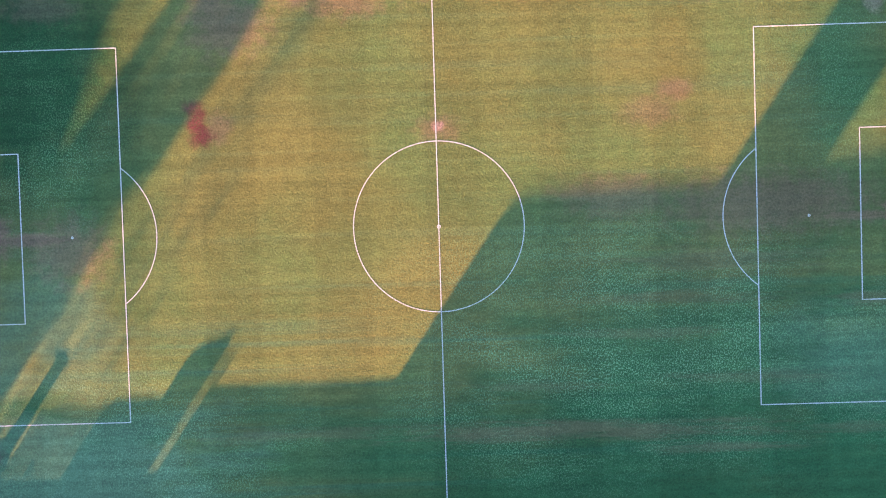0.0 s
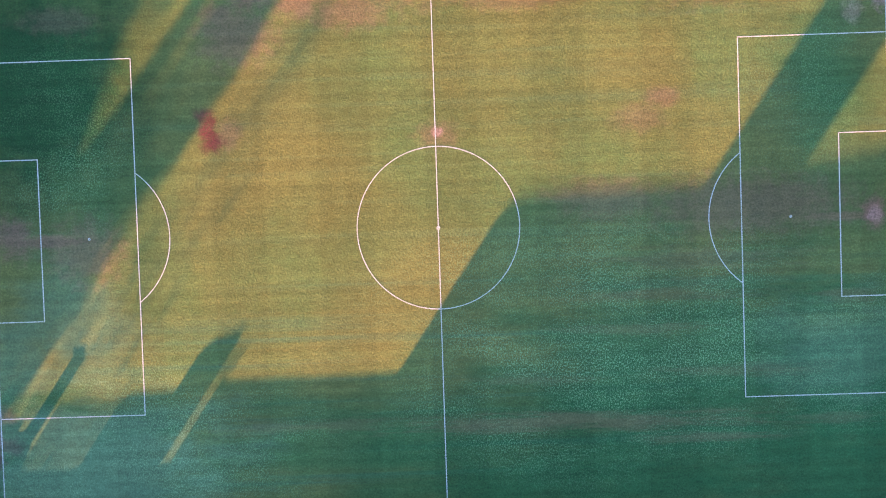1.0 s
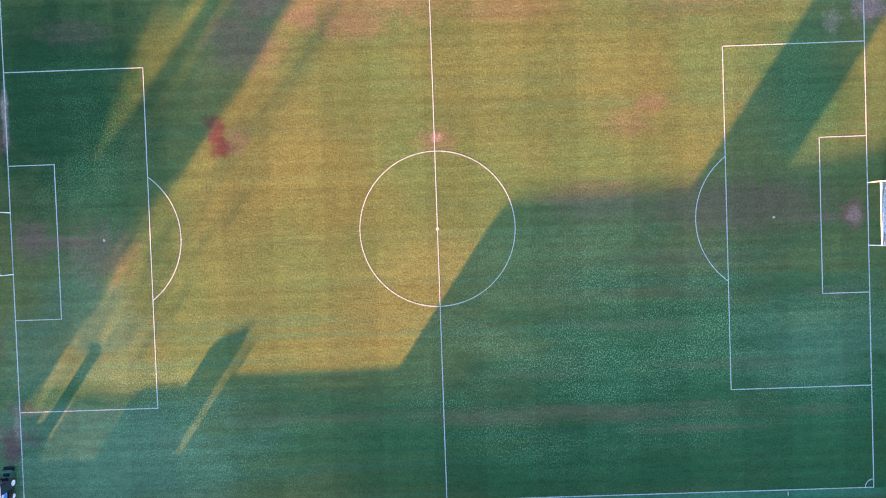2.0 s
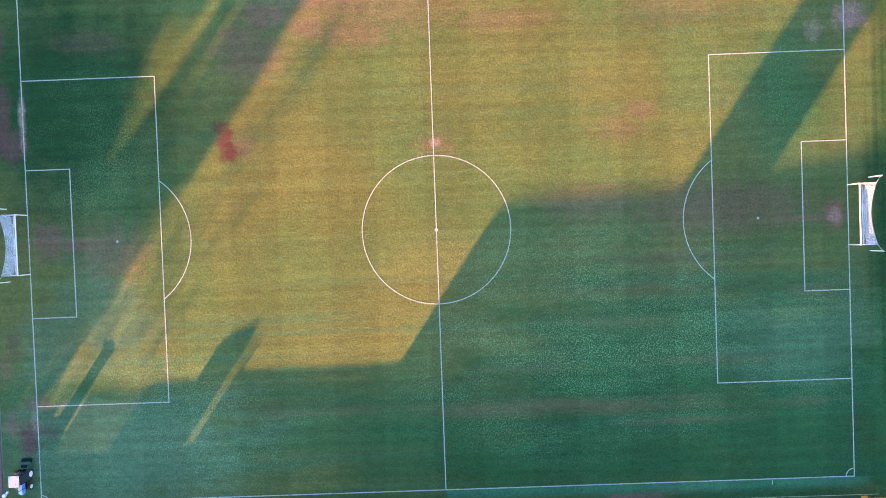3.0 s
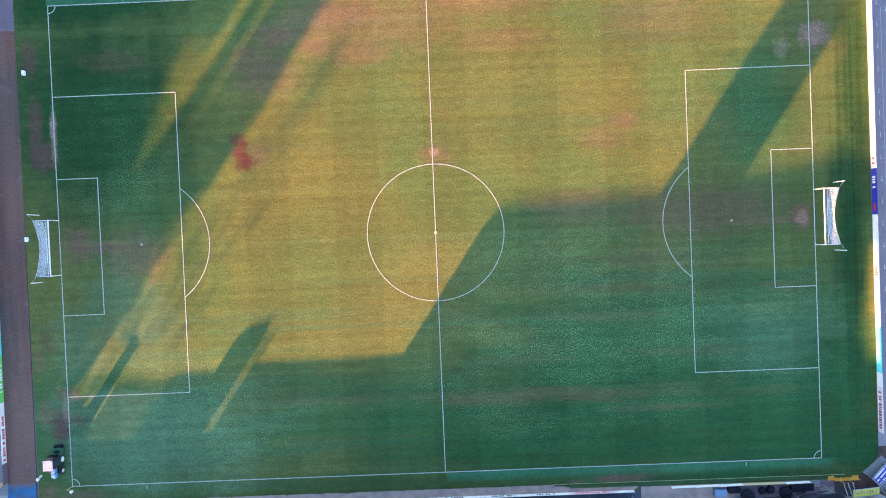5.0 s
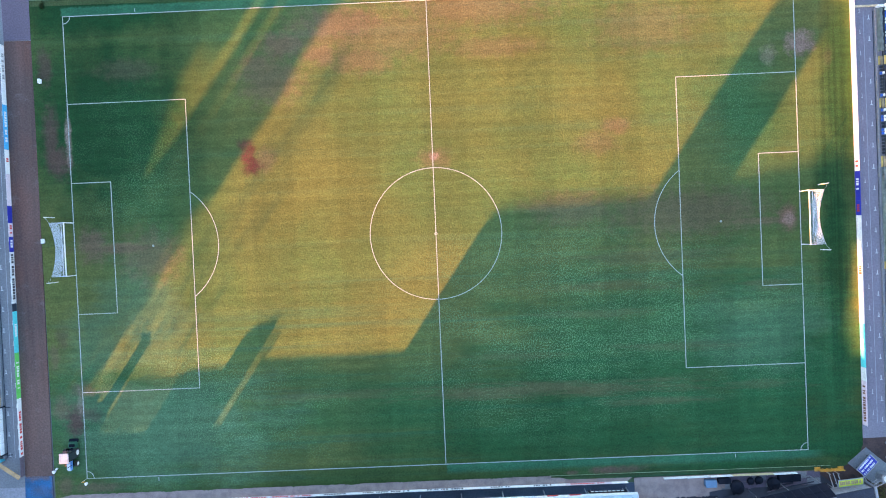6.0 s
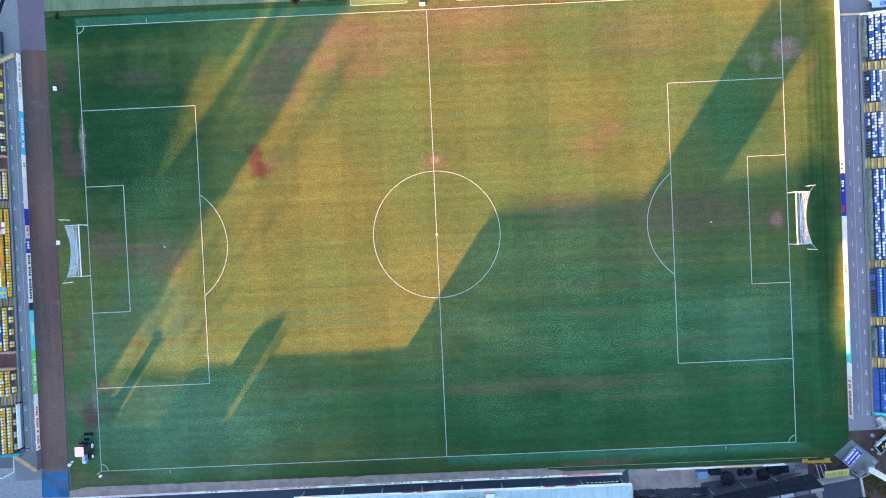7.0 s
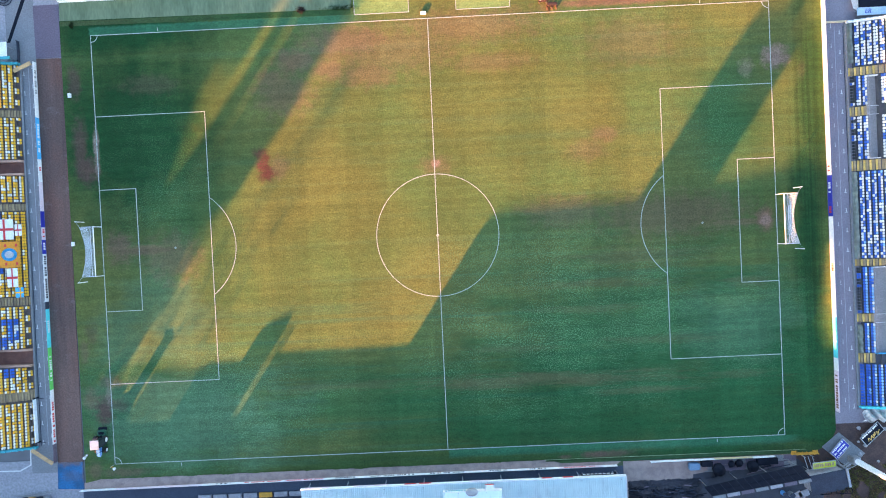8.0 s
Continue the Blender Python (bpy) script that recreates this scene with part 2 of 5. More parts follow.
def soil_material():
    m, nt, p, co = start("track_soil", 0.95)
    p.inputs["Specular IOR Level"].default_value = 0.2
    big = grain(nt, co, 0.16, 5.0, (1, 0.5, 1), 0.6)
    rut = grain(nt, co, 1.1, 4.0, (1, 0.04, 1), 0.6)
    fine = grain(nt, co, 4.0, 5.0, (1, 1, 1), 0.7)
    c = blend(nt, span(nt, big, 0.4, 0.65), rgb((0.112, 0.075, 0.066)), rgb((0.145, 0.075, 0.06)))
    c = blend(nt, span(nt, rut, 0.42, 0.7, 0.0, 0.6), c, rgb((0.075, 0.05, 0.047)))
    c = blend(nt, span(nt, grain(nt, co, 0.5, 5.0), 0.55, 0.75, 0.0, 0.5), c, rgb((0.17, 0.14, 0.13)))
    dust = wear(nt, co, calc(nt, "MULTIPLY_ADD", grain(nt, co, 0.4, 5.0, (1, 0.5, 1)), 1.4, -0.7), [(-56.6, -25.0, 5.0, 14.0, .6), (-56.0, 6.0, 2.0, 9.0, .3), (-57.5, 27.0, 2.0, 6.0, .3)])
    c = blend(nt, dust, c, rgb((0.19, 0.118, 0.098)))
    k = span(nt, fine, 0.2, 0.8, 0.68, 1.3)
    c = blend(nt, 1.0, c, node(nt, "CombineColor", {0: k, 1: k, 2: k}).outputs[0], "MULTIPLY")
    nt.links.new(c, p.inputs["Base Color"])
    nt.links.new(node(nt, "Bump", {"Height": fine, "Strength": 0.6, "Distance": 0.06}).outputs[0], p.inputs["Normal"])
    return m


SOIL = soil_material()
GRAVEL = surface("gravel", (0.35, 0.262, 0.23), (0.202, 0.152, 0.143), 0.95, coarse=0.8, fine=9, amount=0.7, relief=0.04)
DIRT = surface("dirt", (0.085, 0.052, 0.045), (0.045, 0.03, 0.03), 0.95, coarse=0.8, fine=5, amount=0.8, relief=0.06)
OPENFLOOR = surface("entrance_concrete", (0.33, 0.31, 0.305), (0.23, 0.215, 0.215), 0.85, coarse=0.5, fine=5, relief=0.01)


def mat_material():
    m, nt, p, co = start("blue_matting", 0.8)
    fine = grain(nt, co, 5.0, 4.0)
    c = blend(nt, span(nt, grain(nt, co, 0.5, 5.0), 0.35, 0.7), rgb((0.004, 0.125, 0.29)), rgb((0.006, 0.075, 0.165)))
    soiled = wear(nt, co, calc(nt, "MULTIPLY_ADD", grain(nt, co, 0.9, 5.0, (1, 1, 1), 0.65), 1.6, -0.8), [(-57.4, -31.6, 3.0, 1.0, .8), (-55.3, -33.5, .5, 3.0, .6), (-57.0, -33.8, 2.0, 1.2, .3)])
    c = blend(nt, soiled, c, rgb((0.13, 0.085, 0.08)))
    k = span(nt, fine, 0.2, 0.8, 0.75, 1.25)
    c = blend(nt, 1.0, c, node(nt, "CombineColor", {0: k, 1: k, 2: k}).outputs[0], "MULTIPLY")
    nt.links.new(c, p.inputs["Base Color"])
    nt.links.new(node(nt, "Bump", {"Height": fine, "Strength": 0.5, "Distance": 0.02}).outputs[0], p.inputs["Normal"])
    return m


MATBLUE = mat_material()
MATGREY = surface("grey_matting", (0.135, 0.108, 0.14), (0.1, 0.082, 0.108), 0.85, coarse=0.25, fine=5, relief=0.01)
WHITE = surface("white_paint", (0.8, 0.8, 0.8), (0.6, 0.6, 0.6), 0.45, coarse=1.0, fine=8, amount=0.4, relief=0)
NETTING = surface("white_net", (0.6, 0.68, 0.78), (0.5, 0.55, 0.62), 0.8, relief=0)
BLACK = surface("black_plastic", (0.008, 0.011, 0.019), (0.018, 0.021, 0.03), 0.85, coarse=1.2, fine=8, relief=0.01, gloss=0.08)
DARKGREY = surface("dark_grey_metal", (0.036, 0.045, 0.066), (0.024, 0.029, 0.044), 0.7, coarse=1.0, fine=6, relief=0, gloss=0.15)
STEEL = surface("galvanised_steel", (0.4, 0.41, 0.43), (0.25, 0.25, 0.27), 0.45, 0.7, coarse=1.5, fine=7, relief=0)
YELLOWSTEEL = surface("yellow_paint", (0.65, 0.33, 0.04), (0.4, 0.2, 0.05), 0.5, coarse=1.5, fine=7, amount=0.5, relief=0)
TANPLANK = surface("tan_plank", (0.56, 0.36, 0.17), (0.3, 0.2, 0.12), 0.8, coarse=0.7, fine=5, amount=0.8)
STEPPAINT = surface("ochre_step_paint", (0.82, 0.55, 0.15), (0.55, 0.37, 0.12), 0.85, coarse=1.0, fine=6, amount=0.7, vary=0.3)
STEPDULL = surface("dull_step_paint", (0.42, 0.31, 0.17), (0.28, 0.2, 0.12), 0.85, coarse=1.0, fine=6, amount=0.7, vary=0.3)
STEPOLD = surface("old_step_paint", (0.32, 0.235, 0.14), (0.22, 0.16, 0.1), 0.85, coarse=1.0, fine=6, amount=0.7, vary=0.3)
RUST = surface("rusty_board", (0.22, 0.1, 0.07), (0.13, 0.06, 0.05), 0.8, coarse=0.8, fine=6, amount=0.7)
PALEWOOD = surface("pale_plywood", (0.5, 0.3, 0.22), (0.38, 0.22, 0.16), 0.8, coarse=0.8, fine=6)
SEATYELLOW = surface("yellow_seat", (0.85, 0.44, 0.035), (0.74, 0.36, 0.04), 0.5, coarse=3, fine=9, relief=0, vary=0.3)
SEATWHITE = surface("white_seat", (0.74, 0.72, 0.68), (0.55, 0.53, 0.5), 0.5, coarse=3, fine=9, relief=0, vary=0.3)
SEATBLUE = surface("blue_seat", (0.03, 0.12, 0.46), (0.03, 0.09, 0.34), 0.5, coarse=3, fine=9, relief=0, vary=0.4)
SEATDARK = surface("dark_seat", (0.035, 0.04, 0.045), (0.025, 0.025, 0.03), 0.6, coarse=3, fine=9, relief=0, vary=0.4)
SEATPALE = surface("pale_blue_seat", (0.2, 0.42, 0.7), (0.12, 0.3, 0.6), 0.5, coarse=3, fine=9, relief=0, vary=0.4)
COVER = surface("grey_cover_sheet", (0.34, 0.4, 0.36), (0.18, 0.22, 0.2), 0.7, coarse=2, fine=4, amount=0.8, relief=0.05)
SKYBLUE = surface("light_blue_panel", (0.05, 0.42, 0.75), (0.04, 0.33, 0.6), 0.5, coarse=1.5, fine=8, amount=0.4, relief=0)
CYAN = surface("cyan_panel", (0.08, 0.62, 0.66), (0.07, 0.5, 0.55), 0.5, coarse=1.5, fine=8, amount=0.4, relief=0)
NAVY = surface("dark_blue_panel", (0.02, 0.03, 0.35), (0.02, 0.03, 0.25), 0.5, coarse=1.5, fine=8, amount=0.4, relief=0)
GREEN = surface("green_panel", (0.12, 0.55, 0.12), (0.1, 0.45, 0.1), 0.5, coarse=1.5, fine=8, amount=0.4, relief=0)
PINK = surface("pale_pink_panel", (0.72, 0.6, 0.66), (0.6, 0.5, 0.56), 0.5, coarse=1.5, fine=8, amount=0.4, relief=0)
REDINK = surface("red_lettering", (0.6, 0.05, 0.05), (0.5, 0.05, 0.05), 0.5, relief=0)
BLACKINK = surface("black_lettering", (0.03, 0.03, 0.04), (0.05, 0.05, 0.06), 0.5, relief=0)
TEAL = surface("teal_painted_wall", (0.04, 0.36, 0.42), (0.03, 0.27, 0.32), 0.6, coarse=1.5, fine=8)
ORANGECLOTH = surface("orange_cloth", (0.72, 0.27, 0.03), (0.6, 0.22, 0.03), 0.85, coarse=2, fine=8)
CABGREY = surface("pale_cab_roof", (0.4, 0.45, 0.5), (0.27, 0.32, 0.37), 0.5, coarse=1.5, fine=6, amount=0.8, relief=0)
TRACTORBLUE = surface("blue_tractor_paint", (0.1, 0.3, 0.62), (0.08, 0.22, 0.45), 0.35, coarse=2, fine=8, relief=0)
TRACTORGREEN = surface("dark_green_paint", (0.03, 0.14, 0.08), (0.02, 0.08, 0.05), 0.5, coarse=2, fine=8, relief=0)
RUBBER = surface("tyre_rubber", (0.025, 0.025, 0.025), (0.05, 0.045, 0.04), 0.85, coarse=2, fine=9)
GLASSDARK = surface("tinted_glass", (0.03, 0.04, 0.05), (0.03, 0.04, 0.05), 0.08, relief=0)
BARK = surface("bark", (0.12, 0.085, 0.06), (0.07, 0.05, 0.035), 0.9, coarse=1.5, fine=6)
LEAF = surface("leaves", (0.05, 0.085, 0.025), (0.03, 0.06, 0.02), 0.7, coarse=0.6, fine=5, relief=0)
BRICK = surface("brickwork", (0.28, 0.13, 0.09), (0.2, 0.1, 0.07), 0.85, coarse=0.5, fine=7)
SLATE = surface("slate", (0.12, 0.12, 0.14), (0.08, 0.08, 0.09), 0.7, coarse=0.5, fine=6)
BROWNMETAL = surface("rusty_brown_metal", (0.05, 0.026, 0.022), (0.03, 0.018, 0.016), 0.8, coarse=3, fine=9)


def roof_material():
    m, nt, p, co = start("pale_blue_sheet_roof", 0.4)
    big = grain(nt, co, 0.3, 4.0)
    run = grain(nt, co, 2.0, 3.0, (1, 0.12, 1))
    c = blend(nt, span(nt, big, 0.35, 0.7, 0.0, 0.6), rgb((0.84, 0.95, 0.95)), rgb((0.72, 0.88, 0.9)))
    c = blend(nt, span(nt, run, 0.52, 0.75, 0.0, 0.3), c, rgb((0.42, 0.5, 0.54)))
    nt.links.new(c, p.inputs["Base Color"])
    return m


ROOFSHEET = roof_material()


# ---- building helpers ----
def add_box(bm, x0, y0, z0, x1, y1, z1, mat_index=0, m=None):
    at = Matrix.Translation(((x0 + x1) / 2, (y0 + y1) / 2, (z0 + z1) / 2)) @ Matrix.Diagonal((abs(x1 - x0), abs(y1 - y0), abs(z1 - z0), 1))
    r = bmesh.ops.create_cube(bm, size=1, matrix=(m @ at) if m else at)
    for f in {f for v in r["verts"] for f in v.link_faces}:
        f.material_index = mat_index
    return r["verts"]


def add_rod(bm, a, b, r0, r1=None, sides=8):
    a, b = Vector(a), Vector(b)
    way = b - a
    m = Matrix.Translation((a + b) / 2) @ way.to_track_quat("Z", "Y").to_matrix().to_4x4()
    bmesh.ops.create_cone(bm, cap_ends=True, segments=sides, radius1=r0, radius2=r0 if r1 is None else r1, depth=way.length, matrix=m)


def box_mesh(*a, bevel=0.0):
    bm = bmesh.new()
    add_box(bm, *a)
    if bevel:
        bmesh.ops.bevel(bm, geom=bm.edges[:], offset=bevel, segments=2, affect="EDGES")
    return bm


def rod_mesh(a, b, r0, r1=None, sides=8):
    bm = bmesh.new()
    add_rod(bm, a, b, r0, r1, sides)
    return bm


def mesh_of(name, bm, *mats):
    me = bpy.data.meshes.new(name)
    bm.to_mesh(me)
    bm.free()
    for m in mats:
        me.materials.append(m)
    return me


def part(name, bm, material, parent=None, label=""):
    ob = new(name, mesh_of(name, bm, *(material if isinstance(material, (list, tuple)) else (material,))))
    if parent is not None:
        ob.parent = parent
        ob.matrix_parent_inverse = parent.matrix_basis.inverted()
    if label:
        tagged(ob, label)
    return ob


def thing(name, label, category, at=(0, 0, 0), group="", kind=""):
    ob = new(name)
    ob.matrix_basis = Matrix.Translation(at)
    return tagged(ob, label, category, group, kind)


def sheet(name, x0, y0, x1, y1, z, material, label="", category="", kind="structure", depth=0.2):
    ob = part(name, box_mesh(x0, y0, z - depth, x1, y1, z), material)
    return tagged(ob, label, category, "", kind)


# ---- ground and pitch ----
A, B = 50.5, 32.3          # half length and half width of the pitch
def ground_material():
    m, nt, p, co = start("far_ground", 0.9)
    f = grain(nt, co, 0.012, 5.0)
    g = grain(nt, co, 0.3, 4.0)
    c = blend(nt, span(nt, f, 0.42, 0.55), rgb((0.17, 0.17, 0.185)), rgb((0.06, 0.10, 0.035)))
    c = blend(nt, span(nt, g, 0.3, 0.7, 0.0, 0.4), c, rgb((0.09, 0.09, 0.09)))
    nt.links.new(c, p.inputs["Base Color"])
    return m


tagged(part("ground", box_mesh(-2500, -2500, -1.0, 2500, 2500, -0.12), ground_material()), "grey and green ground round the football stadium", "ground", "", "structure")
sheet("pavement_west", -63.2, -33.2, -58.9, 42.0, -0.02, ASPHALT, "grey asphalt walkway in front of the yellow seats", "pavement")
sheet("pavement_east", 58.15, -31.0, 63.2, 42.0, -0.02, PALEWALK, "grey asphalt walkway in front of the blue seats", "pavement")
sheet("pavement_corner", -90.0, -60.0, -55.6, -31.3, -0.06, CONCRETE, "pale concrete yard at the stadium corner", "pavement")
sheet("pavement_back", -90.0, 28.6, -55.0, 70.0, -0.06, CONCRETE, "pale concrete yard beyond the end of the seats", "pavement")
sheet("pavement_south", -55.6, -60.0, 26.2, -35.95, -0.02, DARKWALK, "dark asphalt walkway along the main stand", "pavement")
sheet("pavement_gravel", 26.2, -60.0, 52.0, -35.3, -0.02, GRAVEL, "pale gravel yard beside the roofed stand", "pavement")
sheet("pavement_dirt", 52.0, -60.0, 90.0, -29.2, -0.04, DIRT, "bare brown dirt at the stadium corner", "ground")
sheet("pavement_far", 58.55, 42.0, 90.0, 70.0, -0.04, ASPHALT, "grey asphalt at the stadium corner", "pavement")


def poly_sheet(name, pts, z, material, label, category, depth=0.15):
    bm = bmesh.new()
    top = [bm.verts.new((x, y, z)) for x, y in pts]
    f = bm.faces.new(top)
    r = bmesh.ops.extrude_face_region(bm, geom=[f])
    for v in r["geom"]:
        if isinstance(v, bmesh.types.BMVert):
            v.co.z -= depth
    bmesh.ops.recalc_face_normals(bm, faces=bm.faces[:])
    return tagged(part(name, bm, material), label, category, "", "structure")


rag = random.Random(41)
SOUTH_EDGE = [(-53.0 + 0.23 * k + rag.uniform(-.1, .1), -34.55 + rag.uniform(-.07, .07) + 0.16 * noise.noise(Vector((k * 0.09, 7, 0)))) for k in range(295)]
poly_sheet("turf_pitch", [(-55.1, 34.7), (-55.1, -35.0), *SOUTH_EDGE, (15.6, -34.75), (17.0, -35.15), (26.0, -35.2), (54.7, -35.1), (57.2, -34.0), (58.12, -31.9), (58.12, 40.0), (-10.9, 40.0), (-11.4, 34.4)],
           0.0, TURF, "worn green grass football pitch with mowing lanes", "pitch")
poly_sheet("gravel_strip", [(-55.4, -35.0), (-55.5, -36.0), (25.2, -35.75), (25.9, -35.2), (14.5, -34.6), (-53.0, -34.55)], -0.015, GRAVEL,
           "grey-brown gravel strip between turf and boards", "ground")
poly_sheet("mossy_path", [(-55.0, 34.7), (-11.4, 34.35), (-11.4, 42.0), (-55.0, 42.0)], 0.01, MOSSY, "pale green mossy concrete path along the touchline", "pavement")
poly_sheet("soil_track", [(-58.88, 29.3), (-59.24, -31.7), (-55.35, -31.7), (-55.0, 29.2)], -0.01, SOIL, "brown bare soil track behind the goal", "track")
poly_sheet("grey_mat", [(-58.95, 37.2), (-58.88, 29.35), (-55.12, 29.3), (-55.08, 37.2)], 0.02, MATGREY, "grey rubber matting laid on concrete", "matting")
poly_sheet("blue_mat", [(-59.25, -31.75), (-59.4, -35.75), (-55.36, -35.9), (-55.46, -31.75)], 0.02, MATBLUE, "blue matting at the end of the soil track", "matting")
poly_sheet("verge_north", [(-55.0, 34.6), (-55.0, 33.9), (-11.4, 33.45), (-11.4, 34.3)], 0.012, VERGE, "dark rough grass verge beside the mossy path", "grass")

poly_sheet("verge_south", [(14.6, -34.62), (14.6, -34.8), (26.0, -35.1), (54.4, -35.05), (54.4, -34.7)], 0.008, VERGE, "dark uncut grass edge along the gravel", "grass")

poly_sheet("turf_edging", [(14.5, -34.52), (14.5, -34.58), (53.5, -34.66), (53.5, -34.6)], 0.03, surface("pale_edging", (0.3, 0.36, 0.22), (0.14, 0.24, 0.1), 0.9, coarse=1.2, fine=6, amount=0.9, relief=0), "thin pale edging strip in the grass", "edging")

# painted lines: one piece of setting with a strip for each line
marks = thing("pitch_markings", "white painted football pitch lines, slightly worn", "markings", kind="structure")
LW = 0.115


def stripe(x0, y0, x1, y1, name="line", w=LW):
    h = w / 2
    part(name, box_mesh(min(x0, x1) - h, min(y0, y1) - h, -0.02, max(x0, x1) + h, max(y0, y1) + h, 0.02), LINE, marks)


def arc(cx, cy, r, a0, a1, n, name="arc"):
    bm = bmesh.new()
    rows = []
    for i in range(n + 1):
        a = radians(a0 + (a1 - a0) * i / n)
        rows.append([bm.verts.new((cx + q * math.cos(a), cy + q * math.sin(a), 0.019)) for q in (r - LW / 2, r + LW / 2)])
    for p, q in zip(rows, rows[1:]):
        bm.faces.new((p[0], p[1], q[1], q[0]))
    bmesh.ops.recalc_face_normals(bm, faces=bm.faces[:])
    part(name, bm, LINE, marks)


for s in (-1, 1):
    stripe(s * A, -B, s * A, B, "goal_line")
    stripe(-A, s * B, A, s * B, "touchline")
    for half, depth in ((20.16, 16.5), (9.16, 5.5)):
        for t in (-1, 1):
            stripe(s * A, t * half, s * (A - depth), t * half)
        stripe(s * (A - depth), -half, s * (A - depth), half)
    w = math.degrees(math.acos(5.5 / 9.15))
    mid = 0 if s < 0 else 180
    arc(s * (A - 11), 0, 9.15, mid - w, mid + w, 40)
    arc(s * (A - 11), 0, 0.1, 0, 360, 12, "penalty_spot")
    for t in (-1, 1):
        a0 = {(-1, -1): 0, (1, -1): 90, (1, 1): 180, (-1, 1): 270}[(s, t)]
        arc(s * A, t * B, 1.0, a0, a0 + 90, 10, "corner_arc")
        stripe(s * (A - 10.1), t * (B + 0.25), s * (A - 10.1), t * (B + 0.65), "tick", 0.1)
stripe(0, -B, 0, B, "halfway_line")
arc(0, 0, 9.15, 0, 360, 128, "centre_circle")
arc(0, 0, 0.16, 0, 360, 12, "centre_spot")
for x0, x1 in ((-10.85, -2.75), (4.3, 12.3)):
    for a in ((x0, 33.4, x1, 33.4), (x0, 33.4, x0, 39.0), (x1, 33.4, x1, 39.0)):
        stripe(*a, "technical_line", 0.11)
    sheet("technical_turf", x0, 33.4, x1, 39.0, 0.008, BOXTURF, "bright green mown turf of a technical area", "grass")


# ---- goals ----
def goal(s):
    g = thing("football_goal", "white metal football goal with a sagging white net", "goal", (s * A, 0, 0), "football goals")
    x = s * A
    for t in (-1, 1):
        part("post", rod_mesh((x, t * 3.66, 0), (x, t * 3.66, 2.44), 0.06, sides=12), WHITE, g)
        bm = rod_mesh((x + s * 2.6, t * 4.5, 0), (x + s * 2.6, t * 4.5, 2.6), 0.06, sides=10)
        part("net_pole", bm, WHITE, g)
        part("guy_rope", rod_mesh((x + s * 2.6, t * 4.5, 2.45), (x + s * 2.15, t * 3.75, 2.2), 0.012, sides=4), NETTING, g)
    part("crossbar", rod_mesh((x, -3.72, 2.44), (x, 3.72, 2.44), 0.075, sides=12), WHITE, g)
    bm = bmesh.new()
    n, rows = 56, 30

    def net_point(u, v):
        """u runs along the goal, v from the bar over the top edge to the ground."""
        y = (u - 0.5) * 7.4
        pull = abs(2 * u - 1) ** 1.8
        back = 1.45 + 0.75 * pull
        if v < 0.45:
            w = v / 0.45
            return (x + s * back * w, y, 2.42 - 0.22 * w - 0.12 * math.sin(math.pi * w) * (1 - pull))
        w = (v - 0.45) / 0.55
        return (x + s * (back + 0.25 * w * (1 - pull)), y, 2.2 * (1 - w) + 0.02)

    grid = [[bm.verts.new(net_point(i / n, j / rows)) for i in range(n + 1)] for j in range(rows + 1)]
    for j in range(rows):
        for i in range(n):
            bm.faces.new((grid[j][i], grid[j][i + 1], grid[j + 1][i + 1], grid[j + 1][i]))
    for i in (0, n):
        side = [[grid[j][i] for j in range(rows + 1)]]
        t = -3.7 if i == 0 else 3.7
        m = 10
        for k in range(1, m + 1):
            side.append([bm.verts.new((v.co.x + (x - v.co.x) * k / m, t, v.co.z + (0.0 if j > 13 else (2.44 - v.co.z) * 0)) ) for j, v in enumerate(side[0])])
        for k in range(m):
            for j in range(14, rows):
                bm.faces.new((side[k][j], side[k][j + 1], side[k + 1][j + 1], side[k + 1][j]))
    bmesh.ops.delete(bm, geom=[v for v in bm.verts if not v.link_faces], context="VERTS")
    net = part("net", bm, NETTING, g, "white knotted net")
    mod = net.modifiers.new("strands", "WIREFRAME")
    mod.thickness = 0.021
    mod.use_even_offset = False
    part("back_bar", rod_mesh((x + s * 1.75, -3.6, 0.05), (x + s * 1.75, 3.6, 0.05), 0.03), WHITE, g)
    return g


for s in (-1, 1):
    goal(s)


